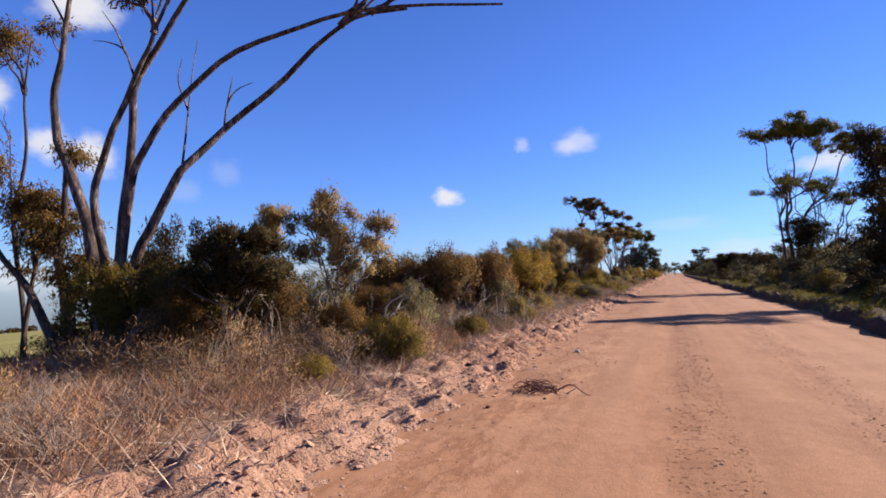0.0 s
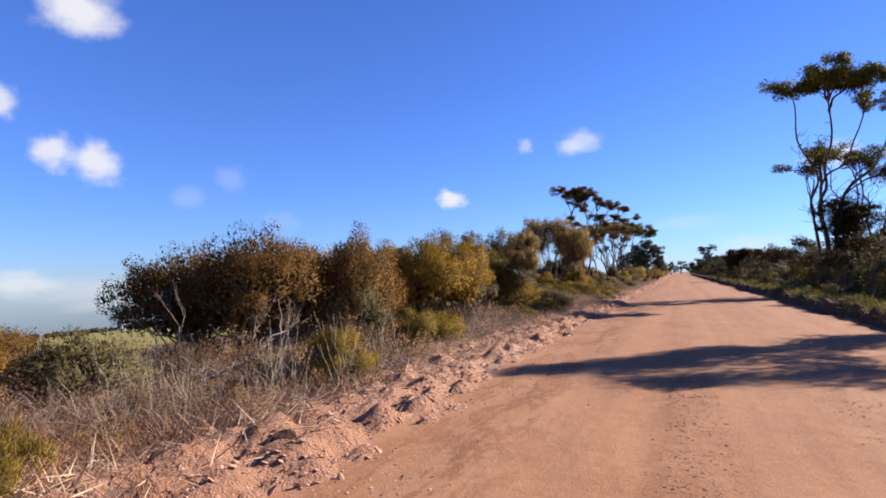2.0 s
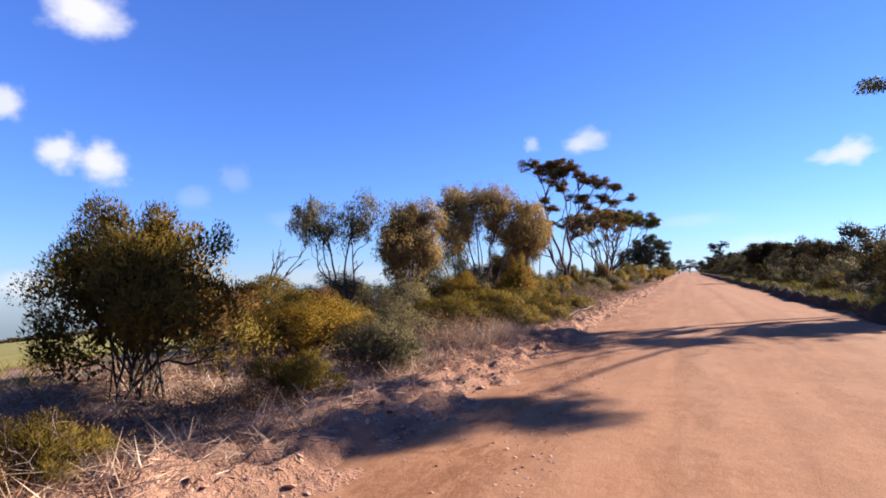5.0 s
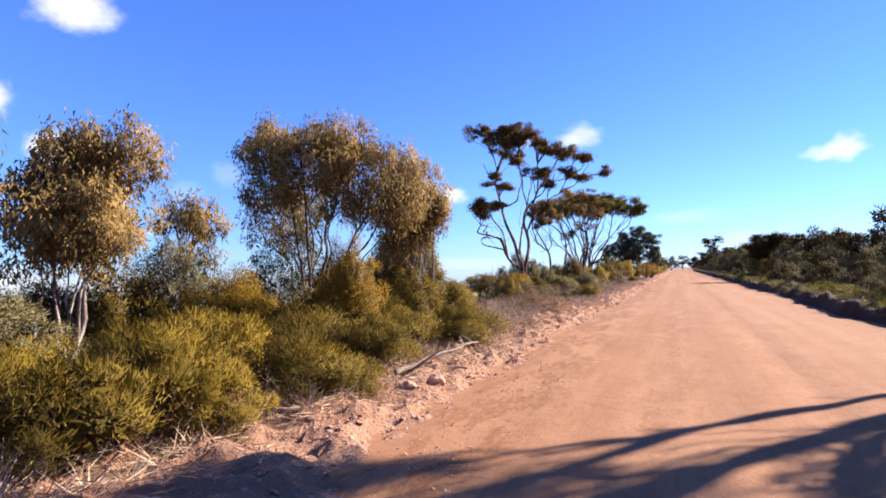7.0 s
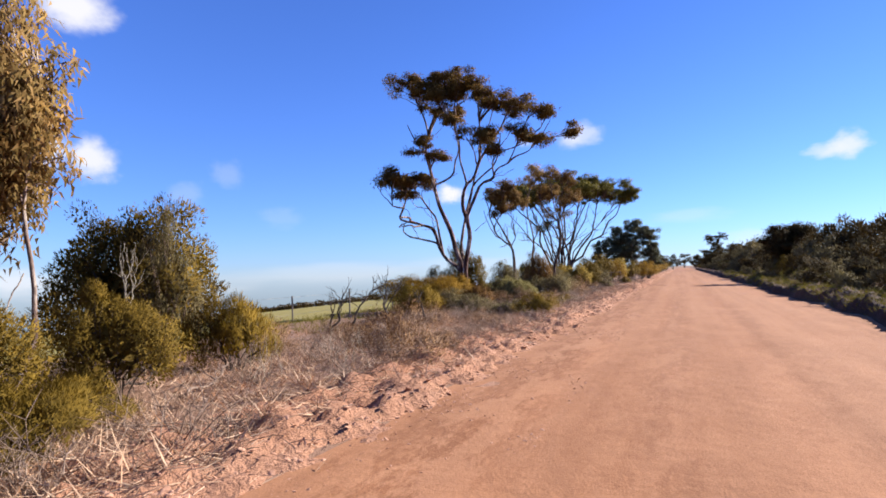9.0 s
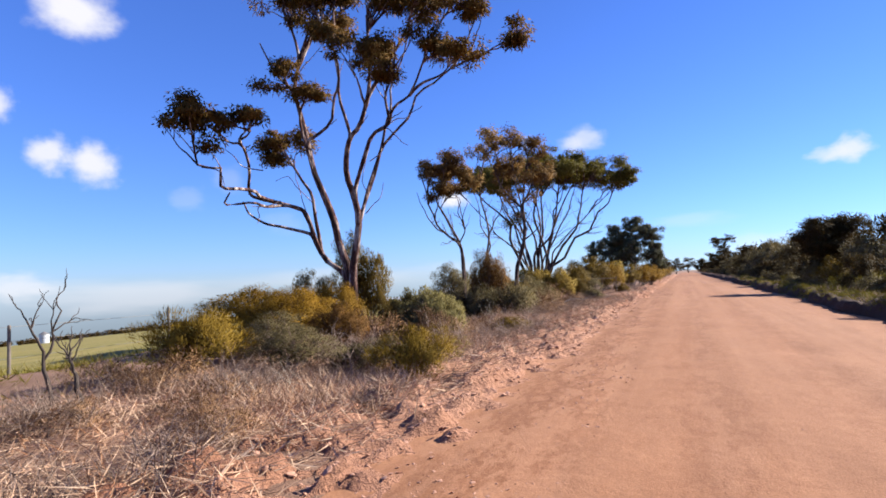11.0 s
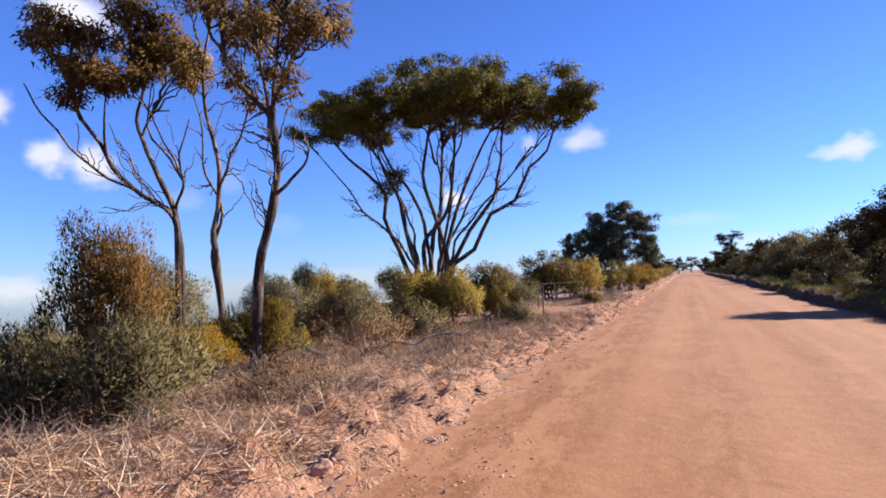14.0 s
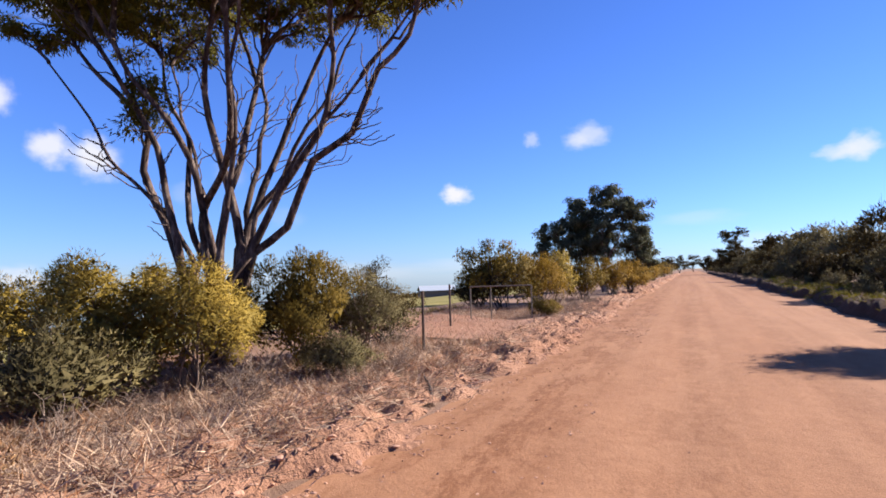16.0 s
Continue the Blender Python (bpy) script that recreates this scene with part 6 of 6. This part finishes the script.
grass("dry_grass", 56000, (-8.5, -3.3), (1.5, 50.0), 0.30, 0.012, 0.65, STRAW, "pale dry grass tangled over the verge")
grass("dry_grass", 48000, (-8.0, -3.2), (47.0, 104.0), 0.26, 0.012, 0.65, STRAW, "pale dry grass tangled over the verge")
grass("tall_grass", 30000, (-11.0, -3.9), (1.0, 16.0), 0.36, 0.009, 0.25, ROSY, "rosy-brown dry grass standing on the verge", 0.6)
grass("rosy_grass", 26000, (-9.5, -3.5), (1.5, 60.0), 0.22, 0.010, 0.35, ROSY, "rosy-brown dry grass tufts on the verge", 0.8)
grass("rosy_grass", 24000, (-9.0, -3.4), (60.0, 104.0), 0.22, 0.010, 0.35, ROSY, "rosy-brown dry grass tufts on the verge", 0.8)
grass("straw_tuft", 7000, (-6.4, -3.6), (35.4, 38.2), 0.5, 0.012, 0.25, STRAW, "tall pale dry grass in a thick clump", 0.2)
grass("straw_tuft", 2600, (-7.0, -3.5), (62.0, 64.0), 0.3, 0.012, 0.3, STRAW, "tall pale dry grass in a thick clump", 0.2)
grass("straw_litter", 30000, (-6.5, -3.0), (1.5, 104.0), 0.24, 0.012, 1.0, STRAW, "flattened pale straw and fallen twigs on the ground", 0.6, 0.2)
grass("straw_litter", 46000, (-6.6, -3.1), (58.0, 104.0), 0.29, 0.011, 0.93, STRAW, "flattened pale straw and fallen twigs on the ground", 0.4, 0.2)
grass("straw_litter", 14000, (-6.2, -3.1), (36.0, 50.0), 0.26, 0.008, 1.0, STRAW, "flattened pale straw and fallen twigs on the ground", 0.4, 0.2)
grass("field_grass", 26000, (-15.0, -8.5), (4.0, 104.0), 0.30, 0.016, 0.3, GREEN_GRASS, "yellow-green grass along the pasture edge", 0.4)
grass("bank_grass", 42000, (4.95, 7.8), (8.0, 130.0), 0.26, 0.022, 0.3, GREEN_GRASS, "green grass and low weeds on top of the cut bank", 0.7, right=True)
grass("lip_grass", 16000, (4.62, 5.3), (8.0, 120.0), 0.2, 0.018, 0.35, GREEN_GRASS, "green grass hanging over the lip of the cut bank", 0.5, 0.09, right=True)
grass("bank_straw", 16000, (4.9, 8.6), (8.0, 150.0), 0.24, 0.02, 0.4, STRAW, "dry grey grass on top of the cut bank", 0.7, right=True)


def stalks(x, y, n, h, seed):
    """A clump of tall pale dry stalks."""
    rng = np.random.default_rng(seed)
    paths = []
    for _ in range(n):
        p = np.array([rng.normal(0, 0.18), rng.normal(0, 0.18), 0.0])
        e = p + np.array([rng.normal(0.05, 0.2), rng.normal(0, 0.2), h * rng.uniform(0.4, 1.1)])
        paths.append((bend(rng, p, np.array([0, 0, 1.0]), e, unit(e - p), 5, 0.06), np.linspace(0.0045, 0.0018, 5)))
    v, f = tubes(paths, 3)
    ob = new("dry_stalks", mesh_from("dry_stalks", v, f, PALE_WOOD, True))
    ob.location = (x, y, gz(x, y) - 0.02)
    return tagged(ob, "clump of tall pale dry stalks", "dry grass", "clumps of dry stalks", "stuff")


for k, (x, y, n, h) in enumerate([(-4.2, 16.4, 30, 0.95), (-4.5, 15.6, 24, 1.0), (-5.2, 16.2, 22, 0.8), (-4.9, 14.6, 16, 0.7), (-6.4, 6.6, 14, 0.6), (-6.6, 14.9, 26, 0.8), (-7.6, 14.8, 26, 0.8), (-5.6, 14.6, 22, 0.7), (-5.0, 13.6, 18, 0.6), (-4.3, 17.6, 22, 0.9), (-4.6, 23.6, 18, 0.6), (-5.0, 24.4, 18, 0.7), (-5.2, 52.6, 14, 0.6), (-4.8, 54.4, 14, 0.6), (-6.0, 74.0, 14, 0.6), (-5.2, 62.6, 14, 0.5), (-6.8, 47.0, 18, 0.8)]):
    stalks(x, y, n, h, 500 + k)


# low scrub at the foot of the thicket
scrub_rng = np.random.default_rng(77)
y = 12.0
while y < 150:
    x = scrub_rng.uniform(5.5, 7.0)
    shrub(str(scrub_rng.choice(["scrub", "scrub_green", "scrub"])), x, y, scrub_rng.uniform(0.5, 0.95), scrub_rng.uniform(0.4, 0.85), variants=2)
    y += scrub_rng.uniform(1.0, 2.4) + 0.008 * y


# ---- gate and fence ----
def post(name, x, y, h, r, mat, label, parent=None):
    bm = bmesh.new()
    bmesh.ops.create_cone(bm, cap_ends=True, segments=10, radius1=r, radius2=r * 0.92, depth=h)
    bmesh.ops.bevel(bm, geom=[e for e in bm.edges if e.verts[0].co.z > 0 and e.verts[1].co.z > 0], offset=r * 0.25, segments=2, affect="EDGES")
    me = bpy.data.meshes.new(name)
    bm.to_mesh(me)
    bm.free()
    me.materials.append(mat)
    ob = new(name, me)
    ob.location = (x, y, gz(x, y) + h / 2 - 0.05)
    return tagged(ob, label, "post", "fence posts")


def rail_mesh(name, a, b, r, mat):
    v, f = tubes([(np.linspace(a, b, 5), np.full(5, r))], 8)
    return mesh_from(name, v, f, mat, True)


post("gate_post", -4.6, 90.1, 1.15, 0.026, RUST, "thin dark steel gate post beside the road")
post("gate_post", -5.75, 94.2, 1.15, 0.026, RUST, "thin dark steel gate post beside the track")
post("fence_post", -7.9, 92.6, 1.2, 0.11, POST_WOOD, "thick dark wooden strainer post")
gate = new("farm_gate")
tagged(gate, "tubular steel farm gate frame standing open by a track", "gate")
g0, g1, gm = np.array([-6.5, 97.75, 0.0]), np.array([-4.7, 98.5, 0.0]), np.array([-5.9, 98.0, 0.0])
for z, nm in ((1.12, "top_rail"),):
    piece(nm, rail_mesh(nm, g0 + (0, 0, z), g1 + (0, 0, z), 0.022, GATE_RAIL), gate)
for p in (g0, gm, g1):
    piece("upright", rail_mesh("upright", p + (0, 0, -0.05), p + (0, 0, 1.12), 0.02, GATE_RAIL), gate)
gate2 = new("farm_gate")
tagged(gate2, "long grey steel farm gate across the paddock track", "gate")
g2, g3 = np.array([-10.5, 91.0, 0.0]), np.array([-7.9, 92.5, 0.0])
for z, nm in ((1.0, "top_rail"), (0.66, "middle_rail"), (0.3, "bottom_rail")):
    piece(nm, rail_mesh(nm, g2 + (0, 0, z), g3 + (0, 0, z), 0.02, STEEL), gate2)
for p in (g2, g3):
    piece("upright", rail_mesh("upright", p + (0, 0, -0.1), p + (0, 0, 1.02), 0.025, STEEL), gate2)
# the bare track through the gateway
strip(-12.0, -4.0, 18, 92.2, 98.6, 24, lambda x, y: np.maximum(ground_z(x, y), np.where(x > -4.6, bank_z(x, y), -9)) + 0.03, BANK, "track", "bare pink dirt track turning in through a gateway", "track")
# paddock fence
fence_x = -13.2
for y in np.arange(52, 92, 4.0):
    post("fence_post", fence_x, float(y), 1.15, 0.035, POST_WOOD, "weathered thin fence post at the pasture edge")
for z in (0.35, 0.7, 1.0):
    me = rail_mesh("fence_wire", (fence_x, 52, gz(fence_x, 52) + z), (fence_x, 88, gz(fence_x, 88) + z), 0.004, STEEL)
    tagged(new("fence_wire", me), "thin steel wire strained between fence posts", "fence wire", "fence wires")


# ---- far things in the pasture ----
def polar(az, dist):
    x, y = -math.sin(radians(az)) * dist, 85 + math.cos(radians(az)) * dist
    return x, y


def shed(az, dist, w, d, h, label):
    x, y = polar(az, dist)
    root = new("shed")
    root.matrix_basis = pose(x, y, gz(x, y) - 0.2, 0, 0, az + 8)
    tagged(root, label, "shed")
    bm = bmesh.new()
    bmesh.ops.create_cube(bm, size=1, matrix=Matrix.Translation((0, 0, h / 2)) @ Matrix.Diagonal((w, d, h, 1)))
    me = bpy.data.meshes.new("wall")
    bm.to_mesh(me)
    bm.free()
    me.materials.append(POST_WOOD)
    piece("wall", me, root)
    r = 0.22 * d
    v = np.array([(-w * .52, -d * .55, h), (w * .52, -d * .55, h), (w * .52, 0, h + r), (-w * .52, 0, h + r), (-w * .52, d * .55, h), (w * .52, d * .55, h)])
    v = np.concatenate([v, v - (0, 0, 0.15)])
    f = [(0, 1, 2, 3), (3, 2, 5, 4), (7, 6, 9, 8), (8, 9, 10, 11), (0, 6, 7, 1), (4, 5, 11, 10)]
    piece("roof", mesh_from("roof", v, f, WHITE_SHEET), root, "white sheet metal roof")
    return root


shed(24.3, 210, 13, 8, 2.6, "low farm shed with a white metal roof in the pasture")
shed(30.0, 330, 9, 7, 2.4, "small far farm shed with a white roof")
x, y = polar(61.5, 330)
silo = new("silo")
silo.location = (x, y, gz(x, y) - 0.2)
tagged(silo, "white grain silo far off in the pasture", "silo")
bm = bmesh.new()
bmesh.ops.create_cone(bm, cap_ends=True, segments=24, radius1=2.2, radius2=2.2, depth=4.6, matrix=Matrix.Translation((0, 0, 2.3)))
me = bpy.data.meshes.new("drum")
bm.to_mesh(me)
bm.free()
me.materials.append(WHITE_SHEET)
piece("drum", me, silo)
bm = bmesh.new()
bmesh.ops.create_cone(bm, cap_ends=True, segments=24, radius1=2.35, radius2=0.3, depth=1.2, matrix=Matrix.Translation((0, 0, 5.2)))
me = bpy.data.meshes.new("lid")
bm.to_mesh(me)
bm.free()
me.materials.append(STEEL)
piece("lid", me, silo)

# a far line of woods along the skyline
far_rng = np.random.default_rng(61)
vs = []
for az in np.arange(4, 100, 0.22):
    d = 850 + 120 * math.sin(az * 0.13) + far_rng.uniform(-60, 60)
    if far_rng.random() < 0.12:
        continue
    x, y = polar(az, d)
    h = far_rng.uniform(4.0, 8.5)
    n = 60
    at = in_ball(far_rng, n, 0.2) * np.array([4.5, 4.5, h * 0.45]) + (x, y, gz(x, y) + h * 0.45)
    vs.append(leaves(far_rng, at, unit(far_rng.normal(0, 1, (n, 3))), 3.2, 2.2, 0.5)[0])
v = np.concatenate(vs)
tagged(new("far_woods", mesh_from("far_woods", v, np.arange(len(v)).reshape(-1, 3), DARK)), "thin dark line of far woods on the skyline", "woods", kind="stuff")


# ---- clouds ----
def cloud_material():
    m, n, l, bsdf = material("cloud_vapour")
    tc = n.new("ShaderNodeTexCoord")
    info = n.new("ShaderNodeObjectInfo")
    shift = n.new("ShaderNodeVectorMath")
    shift.operation = "MULTIPLY_ADD"
    shift.inputs[1].default_value = (1.0, 1.0, 1.0)
    comb = n.new("ShaderNodeCombineXYZ")
    mul = n.new("ShaderNodeMath")
    mul.operation = "MULTIPLY"
    mul.inputs[1].default_value = 40.0
    l.new(info.outputs["Random"], mul.inputs[0])
    l.new(mul.outputs[0], comb.inputs[2])
    l.new(tc.outputs["Object"], shift.inputs[0])
    l.new(comb.outputs[0], shift.inputs[2])
    puff = n.new("ShaderNodeTexNoise")
    puff.inputs["Scale"].default_value, puff.inputs["Detail"].default_value, puff.inputs["Roughness"].default_value = 1.6, 5, 0.5
    l.new(shift.outputs[0], puff.inputs["Vector"])
    length = n.new("ShaderNodeVectorMath")
    length.operation = "LENGTH"
    l.new(tc.outputs["Object"], length.inputs[0])
    body = n.new("ShaderNodeMath")
    body.operation = "SUBTRACT"
    l.new(puff.outputs["Fac"], body.inputs[0])
    l.new(length.outputs["Value"], body.inputs[1])
    soft = n.new("ShaderNodeMapRange")
    soft.interpolation_type = "SMOOTHSTEP"
    soft.inputs["From Min"].default_value, soft.inputs["From Max"].default_value = -0.45, 0.3
    l.new(body.outputs[0], soft.inputs["Value"])
    thin = n.new("ShaderNodeMath")
    thin.operation = "MULTIPLY"
    l.new(soft.outputs[0], thin.inputs[0])
    l.new(info.outputs["Alpha"], thin.inputs[1])
    glow = n.new("ShaderNodeEmission")
    glow.inputs["Color"].default_value, glow.inputs["Strength"].default_value = (0.95, 0.94, 0.99, 1), 0.39
    clear = n.new("ShaderNodeBsdfTransparent")
    mx = n.new("ShaderNodeMixShader")
    l.new(thin.outputs[0], mx.inputs[0])
    l.new(clear.outputs[0], mx.inputs[1])
    l.new(glow.outputs[0], mx.inputs[2])
    l.new(mx.outputs[0], n["Material Output"].inputs["Surface"])
    return m


CLOUD = cloud_material()
# azimuth left of the road, elevation, half width, half height (degrees), density
CLOUDS = [(54.7, 22.6, 4.1, 3.0, 0.95), (60.6, 15.0, 2.2, 2.2, 0.8), (53.6, 10.8, 2.9, 2.6, 0.9), (56.6, 11.4, 2.4, 2.3, 0.85), (42.6, 10.0, 2.2, 2.0, 0.16), (46.2, 8.2, 2.2, 1.8, 0.16), (59.0, 0.6, 4.2, 1.7, 0.6), (64.0, 2.0, 4.0, 3.0, 0.6)]
CLOUDS_AHEAD = [(21.5, 7.9, 1.9, 1.4, 0.95), (20.6, 7.7, 1.6, 1.0, 0.5), (8.2, 12.8, 2.7, 1.7, 0.55), (9.6, 12.4, 1.8, 1.2, 0.4), (13.7, 12.8, 1.15, 1.2, 0.4), (-13.0, 9.3, 2.2, 1.6, 0.75), (-11.6, 9.0, 2.2, 1.0, 0.5), (-1.0, 4.5, 5.5, 1.0, 0.18),
          (-6.2, 2.0, 5.0, 1.6, 0.3), (33.0, 0.5, 14.0, 1.6, 0.22), (50.0, -0.5, 13.0, 2.2, 0.35), (20.0, 1.0, 9.0, 1.0, 0.2), (37.9, 6.0, 3.0, 1.6, 0.1)]
for az, el, hw, hh, dens in CLOUDS + CLOUDS_AHEAD:
    D = 3200
    c = Vector((-math.sin(radians(az)) * math.cos(radians(el)), math.cos(radians(az)) * math.cos(radians(el)), math.sin(radians(el)))) * D + Vector((0, 40, 1.5))
    me = mesh_from("cloud", [(-1, -1, 0), (1, -1, 0), (1, 1, 0), (-1, 1, 0)], [(0, 1, 2, 3)], CLOUD)
    ob = new("cloud", me)
    ob.matrix_world = look(c, (0, 40, 1.5)) @ Matrix.Diagonal((D * math.tan(radians(hw * 0.9)), D * math.tan(radians(hh * 0.9)), 1, 1))
    ob.color = (1, 1, 1, dens)
    tagged(ob, "small soft white fair-weather cloud" if dens > 0.5 else "thin pale wisp of cloud", "cloud", "clouds in the sky", "structure")
